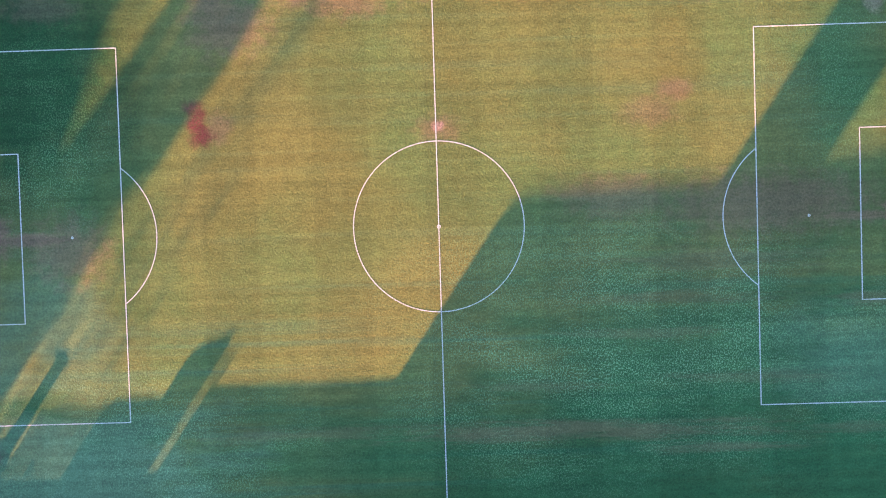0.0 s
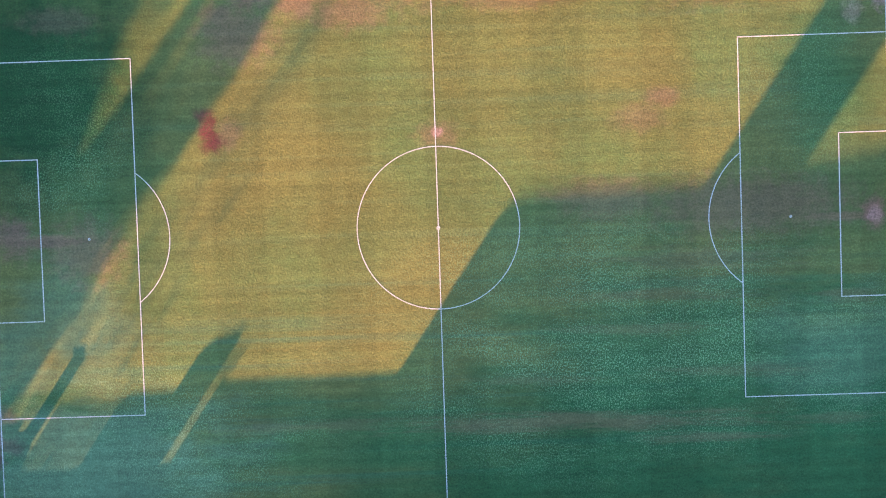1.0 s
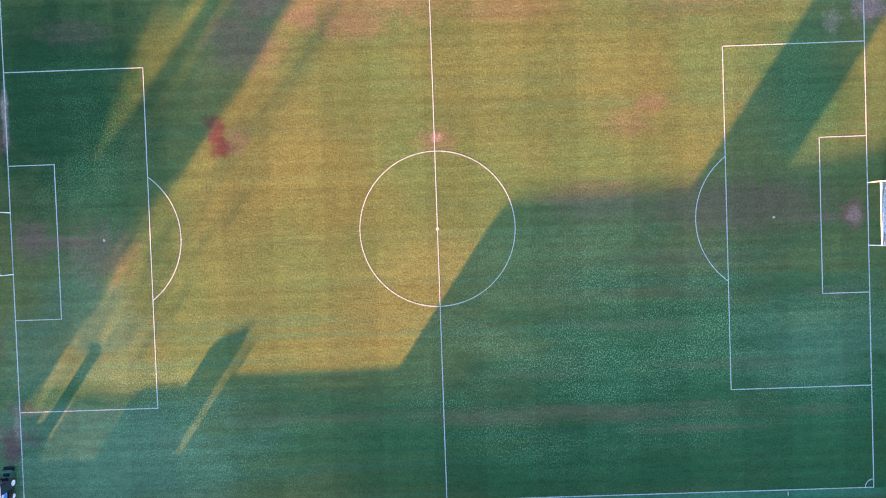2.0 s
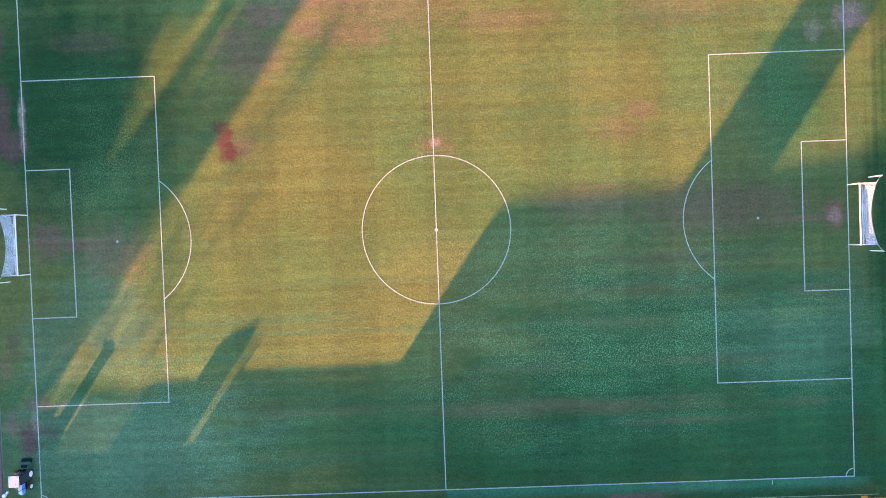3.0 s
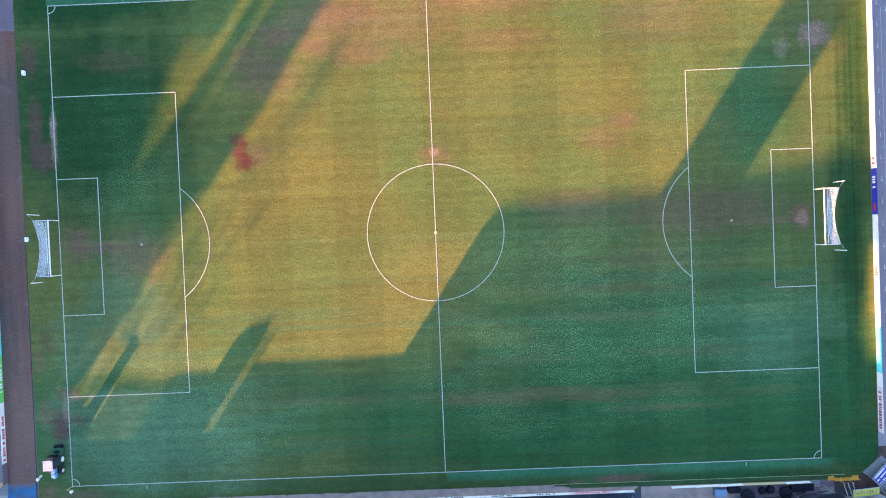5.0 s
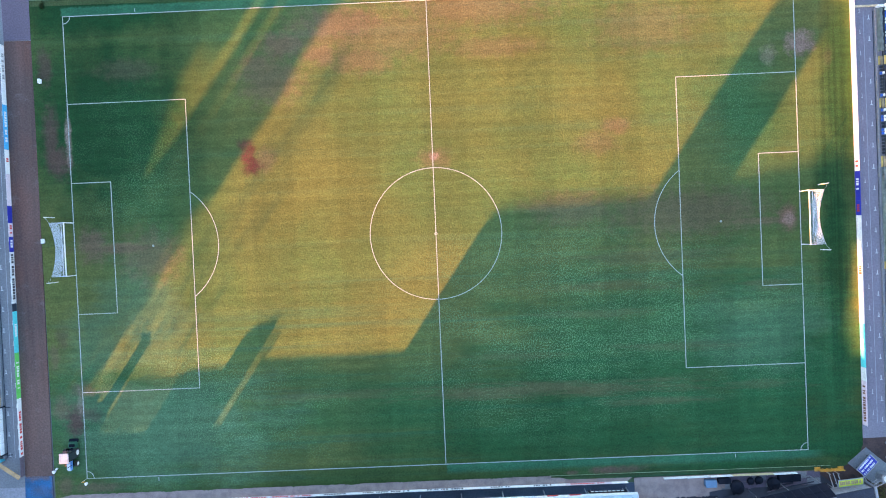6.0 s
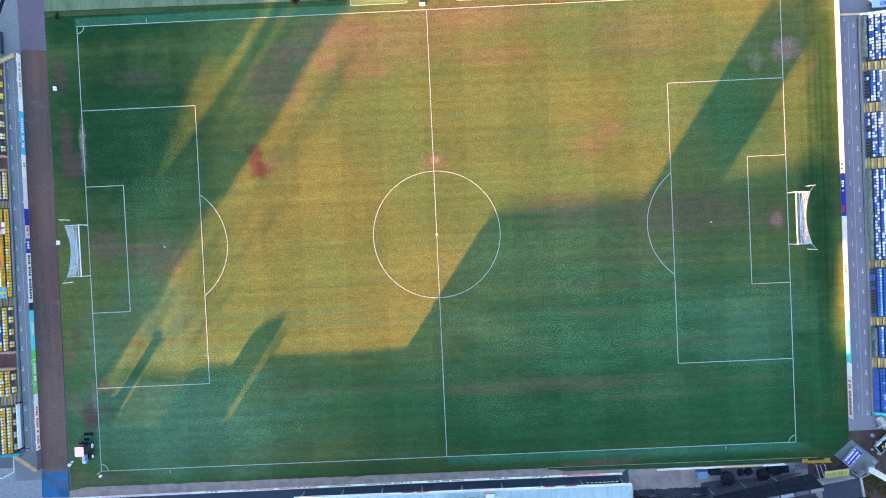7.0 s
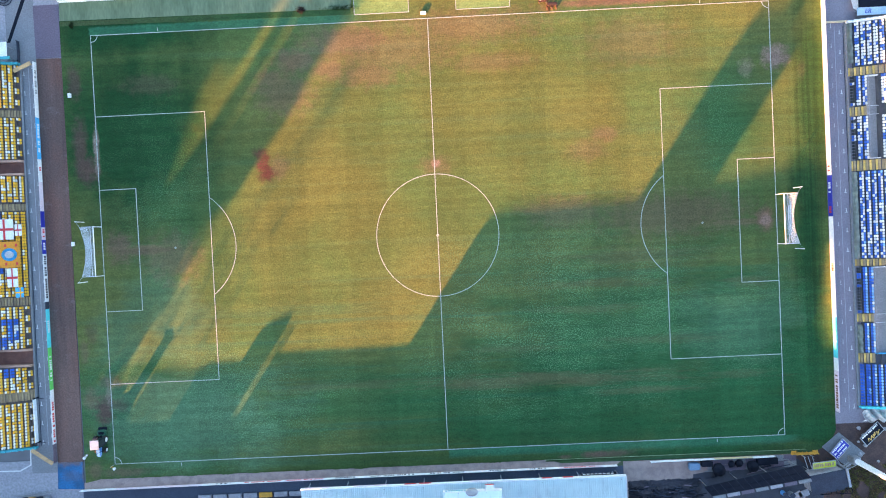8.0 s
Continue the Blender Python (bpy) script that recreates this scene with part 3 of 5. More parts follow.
# ---- advertising boards ----
def board(name, a, b, height, material, bars=None, label="", lean=0.0, group="advertising boards"):
    """A board from a to b in plan; bars: lettering that cannot be read, on the face towards the pitch."""
    a, b = Vector((a[0], a[1], 0)), Vector((b[0], b[1], 0))
    way = (b - a).normalized()
    inn = Vector((-way.y, way.x, 0))
    if inn.dot(-(a + b)) < 0:
        inn = -inn
    g = thing(name, label or "white advertising board with plain lettering beside the pitch", "board", a, group)
    ang = math.atan2(way.y, way.x)
    ln = (b - a).length - 0.02
    side = 1 if inn.dot(Vector((-way.y, way.x, 0))) > 0 else -1
    m = Matrix.Translation(a) @ Matrix.Rotation(ang, 4, "Z") @ Matrix.Rotation(side * lean, 4, "X")
    bm = bmesh.new()
    add_box(bm, 0, -0.03, 0.03, ln, 0.03, height, 0, m)
    part("panel", bm, material, g)
    for k in range(int(ln // 2.4) + 1):
        px = min(0.25 + 2.4 * k, ln - 0.1)
        bm = bmesh.new()
        add_box(bm, px - 0.03, -side * 0.03, 0, px + 0.03, -side * 0.4, 0.05, 0, m)
        add_box(bm, px - 0.03, -side * 0.03, 0, px + 0.03, -side * 0.09, height * 0.9, 0, m)
        part("bracket", bm, STEEL, g)
    if bars:
        ink, rows, frac, seed = bars
        rnd = random.Random(seed)
        bm = bmesh.new()
        for r in range(rows):
            z0 = height * (0.25 + 0.55 * r / rows)
            z1 = z0 + height * 0.5 / rows
            pos = ln * (1 - frac) / 2
            while pos < ln * (1 + frac) / 2 - 0.2:
                wd = rnd.uniform(0.16, 0.34)
                add_box(bm, pos, side * 0.03, z0, min(pos + wd, ln - 0.1), side * 0.045, z1, 0, m)
                pos += wd + rnd.choice((0.08, 0.1, 0.1, 0.4))
        tagged(part("lettering", bm, ink, g), kind="stuff")
    return g


XW = -59.1
WEST_BOARDS = [
    (28.7, 22.5, WHITE, (STEEL, 1, .6, 1), "white advertising board with grey lettering"),
    (22.5, 20.4, WHITE, None, "plain white advertising board beside the walkway"),
    (20.4, 14.2, SKYBLUE, (WHITE, 1, .7, 2), "light blue advertising board with white lettering"),
    (14.2, 10.8, WHITE, (REDINK, 1, .3, 3), "white advertising board with red lettering"),
    (10.8, 6.4, PINK, None, "plain pale pink advertising board"),
    (6.4, 4.0, NAVY, None, "plain dark blue advertising board"),
    (4.0, 2.1, PINK, (REDINK, 1, .7, 4), "pale board with red lettering"),
    (2.1, 0.0, NAVY, (WHITE, 1, .6, 5), "dark blue board with white lettering"),
    (0.0, -7.2, WHITE, (BLACKINK, 1, .92, 6), "white board with large black lettering"),
    (-7.2, -8.3, DARKGREY, None, "dark grey advertising board"),
    (-8.3, -14.1, CYAN, (WHITE, 1, .4, 7), "plain cyan advertising board with lettering"),
    (-14.1, -20.5, GREEN, (WHITE, 1, .6, 8), "green advertising board with white lettering"),
    (-20.5, -22.0, WHITE, None, "plain white advertising board beside the walkway"),
    (-22.0, -28.7, WHITE, (REDINK, 1, .9, 9), "white board with large red lettering"),
    (-28.7, -31.5, MATGREY, None, "plain grey advertising board"),
]
for y0, y1, mt, bars, lab in WEST_BOARDS:
    board("advertising_board", (XW + 0.006 * y0, y0), (XW + 0.006 * y1, y1), 0.9, mt, bars, lab)
XE = 58.2
EAST_BOARDS = [
    (41.0, 30.5, WHITE, None, "plain white advertising board in sunlight"),
    (30.5, 19.5, WHITE, None, "plain white advertising board in sunlight"),
    (19.5, 7.8, WHITE, None, "plain white advertising board in sunlight"),
    (7.8, 6.1, WHITE, (REDINK, 1, .7, 11), "white board with red lettering"),
    (6.1, 2.0, NAVY, (WHITE, 1, .5, 12), "dark blue board with white lettering"),
    (2.0, 0.0, NAVY, (REDINK, 1, .5, 13), "dark blue board with red lettering"),
    (0.0, -6.4, WHITE, None, "plain white advertising board beside the walkway"),
    (-6.4, -8.6, WHITE, (REDINK, 1, .5, 14), "white board with red lettering"),
    (-8.6, -14.9, WHITE, None, "plain white advertising board beside the walkway"),
    (-14.9, -21.0, CYAN, (WHITE, 1, .3, 15), "plain cyan advertising board with lettering"),
    (-21.0, -22.9, WHITE, None, "plain white advertising board beside the walkway"),
    (-22.9, -29.1, PINK, (RUST, 1, .8, 16), "pale pink board with brown lettering"),
]
for y0, y1, mt, bars, lab in EAST_BOARDS:
    board("advertising_board", (XE, y0), (XE, y1), 1.1, mt, bars, lab)
SOUTH_BOARDS = [
    (-55.8, -50.4, WHITE, None), (-50.4, -37.3, PINK, None), (-37.3, -31.2, WHITE, (BLACKINK, 1, .3, 21)), (-31.2, -24.8, WHITE, (REDINK, 1, .9, 22)),
    (-24.8, -18.8, PINK, (REDINK, 1, .9, 23)), (-18.8, -12.4, WHITE, (BLACKINK, 1, .5, 24)), (-12.4, -4.7, WHITE, (BLACKINK, 1, .85, 25)),
    (-4.7, 4.7, WHITE, (BLACKINK, 1, .6, 26)), (4.7, 10.2, WHITE, (BLACKINK, 1, .5, 27)), (10.2, 16.6, WHITE, (BLACKINK, 1, .4, 28)),
    (16.6, 23.0, PINK, (REDINK, 1, .8, 29)), (23.0, 25.2, WHITE, None),
]
for x0, x1, mt, bars in SOUTH_BOARDS:
    y0, y1 = (-36.0 + 0.3 * min(max(x + 56, 0) / 56, 1) for x in (x0, x1))
    board("advertising_board", (x0, y0), (x1, y1), 0.75, mt, bars, "advertising board beside the gravel strip" if mt is WHITE else "coloured advertising board beside the gravel strip")
for x0, x1 in ((30.2, 33.4), (33.4, 36.6), (36.6, 39.7), (45.4, 48.7)):
    board("low_board", (x0, -35.4), (x1, -35.35), 0.7, WHITE, None, "low plain white board at the gravel yard", 0.0, "low white boards")
board("low_board", (39.7, -35.35), (45.4, -35.35), 0.7, surface("cream_panel", (0.6, 0.5, 0.3), rough=0.6, relief=0), None, "low cream board at the gravel yard", 0.0, "low white boards")
for x0, x1 in ((-54.9, -50.8), (-50.8, -46.6), (-46.6, -42.4)):
    board("advertising_board", (x0, 37.45), (x1, 37.4), 0.8, WHITE, None, "white advertising board beside the mossy path")
for k in range(8):
    board("touchline_board", (14.0 + 5 * k, 37.5), (19.0 + 5 * k, 37.5), 0.8, WHITE, None, "white advertising board behind the touchline")


# ---- seat stands ----
def seat_mesh(pan_mat, back_mat):
    """A moulded seat: a dished pan with a rolled front, and a back that leans away."""
    bm = bmesh.new()

    def slab(rows, thick, index):
        up = [[bm.verts.new((x, y * w, z)) for y in (-1, -0.55, 0.55, 1)] for x, z, w in rows]
        dn = [[bm.verts.new((v.co.x + thick[0], v.co.y, v.co.z + thick[1])) for v in r] for r in up]
        quads = []
        for p, q, p2, q2 in zip(up, up[1:], dn, dn[1:]):
            for j in range(3):
                quads += [(p[j], p[j + 1], q[j + 1], q[j]), (p2[j + 1], p2[j], q2[j], q2[j + 1])]
            quads += [(p[0], q[0], q2[0], p2[0]), (q[3], p[3], p2[3], q2[3])]
        for r, r2 in ((up[0], dn[0]), (up[-1], dn[-1])):
            quads += [(r[j], r[j + 1], r2[j + 1], r2[j]) for j in range(3)]
        for q in quads:
            bm.faces.new(q).material_index = index

    slab(((-0.04, 0.37, 0.13), (0.02, 0.41, 0.19), (0.2, 0.4, 0.19), (0.25, 0.42, 0.15)), (0, -0.035), 0)
    slab(((0.255, 0.43, 0.14), (0.265, 0.56, 0.19), (0.3, 0.72, 0.185), (0.34, 0.77, 0.13)), (0.035, -0.02), 1)
    add_box(bm, 0.14, -0.04, 0.0, 0.22, 0.04, 0.38)
    bmesh.ops.recalc_face_normals(bm, faces=bm.faces[:])
    return mesh_of("seat", bm, pan_mat, back_mat)


# Paler backs put the sky's glare on the seat tops into colour.
SEATS = {k: seat_mesh(p, q) for k, p, q in (
    ("y", SEATYELLOW, SEATYELLOW), ("Y", SEATYELLOW, SEATWHITE), ("w", SEATWHITE, SEATWHITE), ("W", SEATWHITE, SEATBLUE),
    ("b", SEATBLUE, SEATBLUE), ("B", SEATBLUE, SEATWHITE), ("c", SEATBLUE, SEATPALE), ("d", SEATDARK, SEATDARK))}
ROW, RISE, ROWS, Z0, FRONT = 0.745, 0.27, 10, 0.06, 61.65


def stand(name, side, label, blocks, aisles, pick, skip, end_mat, step_mats, deck):
    """A bank of seats. side: -1 west, 1 east; blocks and aisles: spans along the touchline; pick: a seat's colour; skip: openings."""
    x0 = side * FRONT
    g = thing(name, label, "stand", (x0, 0, 0))
    y_lo, y_hi = min(b[1] for b in blocks), max(b[0] for b in blocks)
    for r in range(ROWS):
        xa, xb = x0 + side * r * ROW, x0 + side * (r + 1) * ROW
        spans = [(y_hi, y_lo)]
        for (r0, r1, a, b) in skip:
            if r0 <= r <= r1:
                spans = [q for hi, lo in spans for q in (((hi, a), (b, lo)) if lo < b and a < hi else ((hi, lo),))]
        for hi, lo in spans:
            part("terrace_step", box_mesh(xa, lo, -0.1, xb, hi, Z0 + r * RISE), PALEWALK if side > 0 and r == 0 else deck, g)
    for hi, lo in aisles:
        wide = ROWS
        for (r0, r1, a, b) in skip:
            if a > hi > b or a > lo > b:
                wide = r0
        for k in range(wide * 2):
            xa = x0 + side * k * ROW / 2
            z = Z0 + k * RISE / 2 + 0.03
            near, far = (0.015, 0.0) if k % 2 else (0.05, 0.01)
            part("aisle_step", box_mesh(xa + side * near, lo + 0.05, z - 0.2, xa + side * (ROW / 2 - far), hi - 0.05, z + 0.03, bevel=0.02), step_mats[0 if k % 2 == 0 and k < 9 else 1], g)
    part("front_kerb", box_mesh(x0 - side * 0.25, y_lo, -0.1, x0, y_hi, 0.3), ASPHALT, g)
    left, count = {}, 0
    rnd = random.Random(5 + side)
    for r in range(ROWS - 1):
        for hi, lo in blocks:
            n = int((hi - lo - 0.1) / 0.43)
            for i in range(n):
                y = lo + 0.1 + (i + 0.5) * (hi - lo - 0.2) / n
                if any(r0 <= r <= r1 and a > y > b for r0, r1, a, b in skip):
                    continue
                c = pick(r, y, rnd, i)
                if not c:
                    continue
                m = Matrix.Translation((x0 + side * (r * ROW + 0.16), y, Z0 + r * RISE)) @ Matrix.Rotation(0 if side > 0 else math.pi, 4, "Z")
                if count < 300 and r < 4:
                    ob = new("seat", SEATS[c])
                    ob.parent = g
                    ob.matrix_basis = g.matrix_basis.inverted() @ m
                    count += 1
                else:
                    left.setdefault(c, []).append(m)
    for c, ms in left.items():
        src = SEATS[c]
        vs = [v.co.copy() for v in src.vertices]
        fs = [tuple(p.vertices) for p in src.polygons]
        verts, faces = [], []
        for m in ms:
            k = len(verts)
            verts += [tuple(m @ v) for v in vs]
            faces += [tuple(i + k for i in f) for f in fs]
        me = bpy.data.meshes.new("seat_bank")
        me.from_pydata(verts, [], faces)
        for q in src.materials:
            me.materials.append(q)
        me.polygons.foreach_set("material_index", [p.material_index for p in src.polygons] * len(ms))
        ob = new("seat_bank", me)
        ob.parent = g
        ob.matrix_parent_inverse = g.matrix_basis.inverted()
        tagged(ob, "", "", "", "stuff")
    for y, t in ((y_hi, 1), (y_lo, -1)):
        for r in range(ROWS):
            part("end_wall", box_mesh(x0 + side * r * ROW, y, -0.1, x0 + side * (r + 1) * ROW, y + t * 0.3, Z0 + r * RISE + 0.75), WHITE if side > 0 and t > 0 else end_mat, g)
    xb = x0 + side * ROWS * ROW
    part("back_wall", box_mesh(xb, y_lo, -0.1, xb + side * 0.3, y_hi, Z0 + ROWS * RISE + 2.2), CONCRETE, g)
    return g


W_BLOCKS = [(28.4, 21.8), (20.6, 14.2), (11.9, 7.8), (6.6, -6.3), (-7.6, -14.1), (-16.8, -20.7), (-22.1, -29.0)]
W_AISLES = [(21.7, 20.6), (7.7, 6.6), (-6.3, -7.6), (-20.3, -22.0)]
W_GAPS = [(0, 20, 14.2, 11.9), (0, 20, -14.1, -16.8)]


def west_seat(r, y, rnd, i):
    if r == 0:
        if -6.3 < y < 6.6:
            return rnd.choice("yyyYY")
        if 7.8 < y < 12.0:
            return "Y"
        return "Y" if i % 4 in (1, 2) else ""
    if r >= 5 and 15.6 < y < 18.4 or r >= 4 and (8.0 < y < 11.9 or 5.3 < y < 6.6 or -2.6 < y < -1.8 or -14 < y < -12):
        return rnd.choice("bbbB")
    if r >= 2 and (-10.6 < y < -9.3) or r in (3, 4) and -18.4 < y < -16.8:
        return "b"
    if r in (2, 3) and -13.0 < y < -10.6:
        return rnd.choice("bcBw")
    if -6.3 < y < 6.6 and r == 1:
        return rnd.choice("yyY")
    return "Y" if rnd.random() < (0.72 if y < -20 or y > 14 else 0.6) else rnd.choice("yyyyyw")


west = stand("west_stand", -1, "open terrace of yellow and white plastic seats behind the goal", W_BLOCKS, W_AISLES, west_seat, W_GAPS, TEAL, (STEPDULL, STEPOLD), surface("brown_terrace", (0.14, 0.108, 0.095), (0.09, 0.07, 0.066), 0.9, coarse=0.8, fine=5))
for hi, lo in ((14.2, 11.9), (-14.1, -16.8)):
    part("ramp", box_mesh(-69.0, lo + 0.35, -0.1, -61.7, hi - 0.35, 0.15), RUST, west, "rust-brown entrance ramp between the seat blocks")
    for y in (lo + 0.17, hi - 0.17):
        part("ramp_wall", box_mesh(-69.0, y - 0.14, -0.1, -61.65, y + 0.14, 1.15), PALEWOOD, west, "pale wooden side wall of the ramp")

west.matrix_basis = west.matrix_basis @ Matrix.Rotation(-0.012, 4, "Z")   # the terrace stands a little askew

E_BLOCKS = [(28.3, 21.8), (20.5, 16.0), (14.6, 8.1), (6.5, -6.5), (-7.6, -14.6), (-15.9, -20.5), (-22.0, -28.4)]
E_AISLES = [(21.8, 20.5), (16.0, 14.6), (8.1, 6.5), (-6.5, -7.6), (-14.6, -15.9), (-20.5, -22.0)]
E_GAPS = [(3, 4, 20.4, 8.2), (3, 5, -7.7, -20.6)]


def east_seat(r, y, rnd, i):
    if r == 0:
        if -6.5 < y < 6.5 or y > 22 or -20.6 < y < -16:
            return ""
        return rnd.choice("ddddB") if y > 0 else rnd.choice("ddb" if y > -15 else "bbb")
    if y > 7:
        return rnd.choice("wwwwBBWWb" if y > 21 or r > 2 else "BBBBWWwwb")
    if y > -7:
        return rnd.choice("BBBBBBWWwwc")
    if y > -15:
        return rnd.choice("cccccBb")
    return rnd.choice("cccccB" if r > 1 or y > -21 else "bbbc")


east = stand("east_stand", 1, "open terrace of blue and white plastic seats behind the goal", E_BLOCKS, E_AISLES, east_seat, E_GAPS, CYAN, (STEPPAINT, STEPDULL), TERRACE)
for hi, lo, deep in ((20.4, 8.2, 2), (-7.7, -20.6, 3)):
    xa, xb = FRONT + 3 * ROW, FRONT + (3 + deep) * ROW
    part("opening_floor", box_mesh(xa, lo, -0.1, xb, hi, 0.62), OPENFLOOR, east, "grey concrete floor of the stand entrance")
    part("opening_rail", rod_mesh((xa - 0.05, lo, 1.5), (xa - 0.05, hi, 1.5), 0.03), STEEL, east)
    for k in range(7):
        y = lo + (hi - lo) * k / 6
        part("rail_post", rod_mesh((xa - 0.05, y, 0.5), (xa - 0.05, y, 1.5), 0.025), STEEL, east)
    for y, m in ((hi - 0.06, WHITE), (lo + 0.06, WHITE if lo > 0 else SKYBLUE)):
        part("opening_wall", box_mesh(xa, y - 0.06, 0.1, xb, y + 0.06, 1.3), m, east, "painted side wall of the stand entrance")
    mid = (16.0 + 14.6) / 2 if lo > 0 else -15.3
    for dy in (-0.62, 0.62):
        part("landing_rail", rod_mesh((xa, mid + dy, 1.2), (xb, mid + dy, 1.2), 0.03), WHITE, east)
    part("landing", box_mesh(xa, mid - 0.6, 0.6, xb, mid + 0.6, 0.72), OPENFLOOR, east)


def cover(name, x0, y0, x1, y1, z, seed):
    rnd = random.Random(seed)
    bm = bmesh.new()
    n = max(6, int(abs(y1 - y0) / 0.35))
    rows = []
    for i in range(n + 1):
        y = y0 + (y1 - y0) * i / n
        rows.append([bm.verts.new((x + rnd.uniform(-.06, .06), y, z + h + rnd.uniform(-.08, .08))) for x, h in ((x0, -0.3), ((x0 * 3 + x1) / 4, 0.35), ((x0 + 3 * x1) / 4, 0.4), (x1, 0.1))])
    for p, q in zip(rows, rows[1:]):
        for j in range(3):
            bm.faces.new((p[j], p[j + 1], q[j + 1], q[j]))
    bmesh.ops.solidify(bm, geom=bm.faces[:], thickness=0.03)
    return tagged(part(name, bm, COVER), "wrinkled grey sheet laid over a front row of seats", "cover", "seat covers")


cover("seat_cover", 61.7, 22.3, 62.3, 28.2, 0.4, 3)
cover("seat_cover", 61.65, -6.4, 62.3, 6.4, 0.4, 4)
cover("seat_cover", 61.75, -20.4, 62.3, -16.2, 0.4, 5)


# banners draped over the seats
def banner(x0, y0, x1, y1, z, mat_, label, marks_=(), discs=()):
    """A cloth that follows the rise of the rows."""
    def zz(x):
        return z + RISE * (abs(x) - 62.0) / ROW
    bm = bmesh.new()
    nx, ny = 6, 8
    vs = [[bm.verts.new((x0 + (x1 - x0) * i / nx, y0 + (y1 - y0) * j / ny, zz(x0 + (x1 - x0) * i / nx) + 0.03 * math.sin(3 * i + 2 * j))) for j in range(ny + 1)] for i in range(nx + 1)]
    for i in range(nx):
        for j in range(ny):
            bm.faces.new((vs[i][j], vs[i + 1][j], vs[i + 1][j + 1], vs[i][j + 1]))
    bmesh.ops.recalc_face_normals(bm, faces=bm.faces[:])
    bmesh.ops.solidify(bm, geom=bm.faces[:], thickness=0.02)
    g = thing("banner", label, "banner", ((x0 + x1) / 2, (y0 + y1) / 2, zz(x0)), "banners on the seats")
    part("cloth", bm, mat_, g)
    for u0, v0, u1, v1, ink in marks_:
        xa, xb = x0 + (x1 - x0) * u0, x0 + (x1 - x0) * u1
        ya, yb = y0 + (y1 - y0) * v0, y0 + (y1 - y0) * v1
        bm = bmesh.new()
        q = [bm.verts.new(c) for c in ((xa, ya, zz(xa) + .07), (xb, ya, zz(xb) + .07), (xb, yb, zz(xb) + .07), (xa, yb, zz(xa) + .07))]
        bm.faces.new(q)
        bmesh.ops.recalc_face_normals(bm, faces=bm.faces[:])
        bmesh.ops.solidify(bm, geom=bm.faces[:], thickness=0.01)
        part("stripe", bm, ink, g)
    for r, ink in zip(discs, (SKYBLUE, WHITE)):
        bm = bmesh.new()
        xc, yc = (x0 + x1) / 2, (y0 + y1) / 2
        ring = [bm.verts.new((xc + r * math.cos(a), yc + r * math.sin(a), zz(xc + r * math.cos(a)) + 0.12 - 0.06 * r)) for a in (k * math.pi / 12 for k in range(24))]
        bm.faces.new(ring)
        bmesh.ops.solidify(bm, geom=bm.faces[:], thickness=0.01)
        part("emblem", bm, ink, g)
    return g


CROSS = ((.44, 0, .56, 1, REDINK), (0, .44, 1, .56, REDINK))
banner(-63.0, 2.4, -65.2, 5.4, 0.95, WHITE, "white flag with a red cross spread over seats", CROSS)
banner(-62.0, 2.9, -62.85, 4.6, 0.95, WHITE, "small white flag with a red cross on seats", CROSS)
banner(-62.4, -1.8, -64.9, 2.1, 0.95, ORANGECLOTH, "orange cloth banner with a round blue emblem", ((.1, .1, .2, .2, REDINK), (.1, .8, .2, .9, REDINK), (.62, .1, .72, .2, REDINK), (.62, .8, .72, .9, REDINK)), (0.95, 0.55))
banner(-62.8, -4.7, -64.1, -1.9, 0.95, WHITE, "white flag with a red cross hung over seats", CROSS)
banner(-62.2, -6.3, -63.2, -4.8, 0.95, SKYBLUE, "light blue flag with a yellow cross on seats", ((.3, 0, .45, 1, SEATYELLOW), (0, .42, 1, .58, SEATYELLOW)))


# ---- main stand on the south side ----
def prism(bm, pts, y0, y1):
    """An outline in x and z, carried from y0 to y1."""
    a = [bm.verts.new((x, y0, z)) for x, z in pts]
    b = [bm.verts.new((x, y1, z)) for x, z in pts]
    bm.faces.new(a)
    bm.faces.new(b[::-1])
    for i in range(len(pts)):
        j = (i + 1) % len(pts)
        bm.faces.new((a[i], b[i], b[j], a[j]))
    bmesh.ops.recalc_face_normals(bm, faces=bm.faces[:])


def roof_sheet(x0, x1, y0, z0, y1, z1, pitch=0.3):
    """A ribbed metal roof that rises from its eave at y0 to y1."""
    bm = bmesh.new()
    n = int((x1 - x0) / pitch)
    prof = []
    for i in range(n + 1):
        x = x0 + i * pitch
        prof += [(x, 0.0), (x + pitch * 0.55, 0.0), (x + pitch * 0.64, 0.075), (x + pitch * 0.91, 0.075)]
    rows = [[bm.verts.new((min(x, x1), y, z + h)) for x, h in prof] for y, z in ((y0, z0), (y1, z1))]
    for i in range(len(prof) - 1):
        bm.faces.new((rows[0][i], rows[0][i + 1], rows[1][i + 1], rows[1][i]))
    bmesh.ops.solidify(bm, geom=bm.faces[:], thickness=0.05)
    return bm


main = thing("main_stand", "long main stand with a pale blue ribbed metal roof", "stand", (2, -45, 0))
RX0, RX1, EAVE = -21.6, 25.55, 3.6
part("roof", roof_sheet(RX0, RX1, -36.15, EAVE, -52.2, 5.3), ROOFSHEET, main, "pale blue ribbed metal roof")
part("fascia", box_mesh(RX0 - 0.1, -36.2, EAVE - 0.35, RX1 + 0.1, -35.98, EAVE + 0.12), WHITE, main, "white eave board")
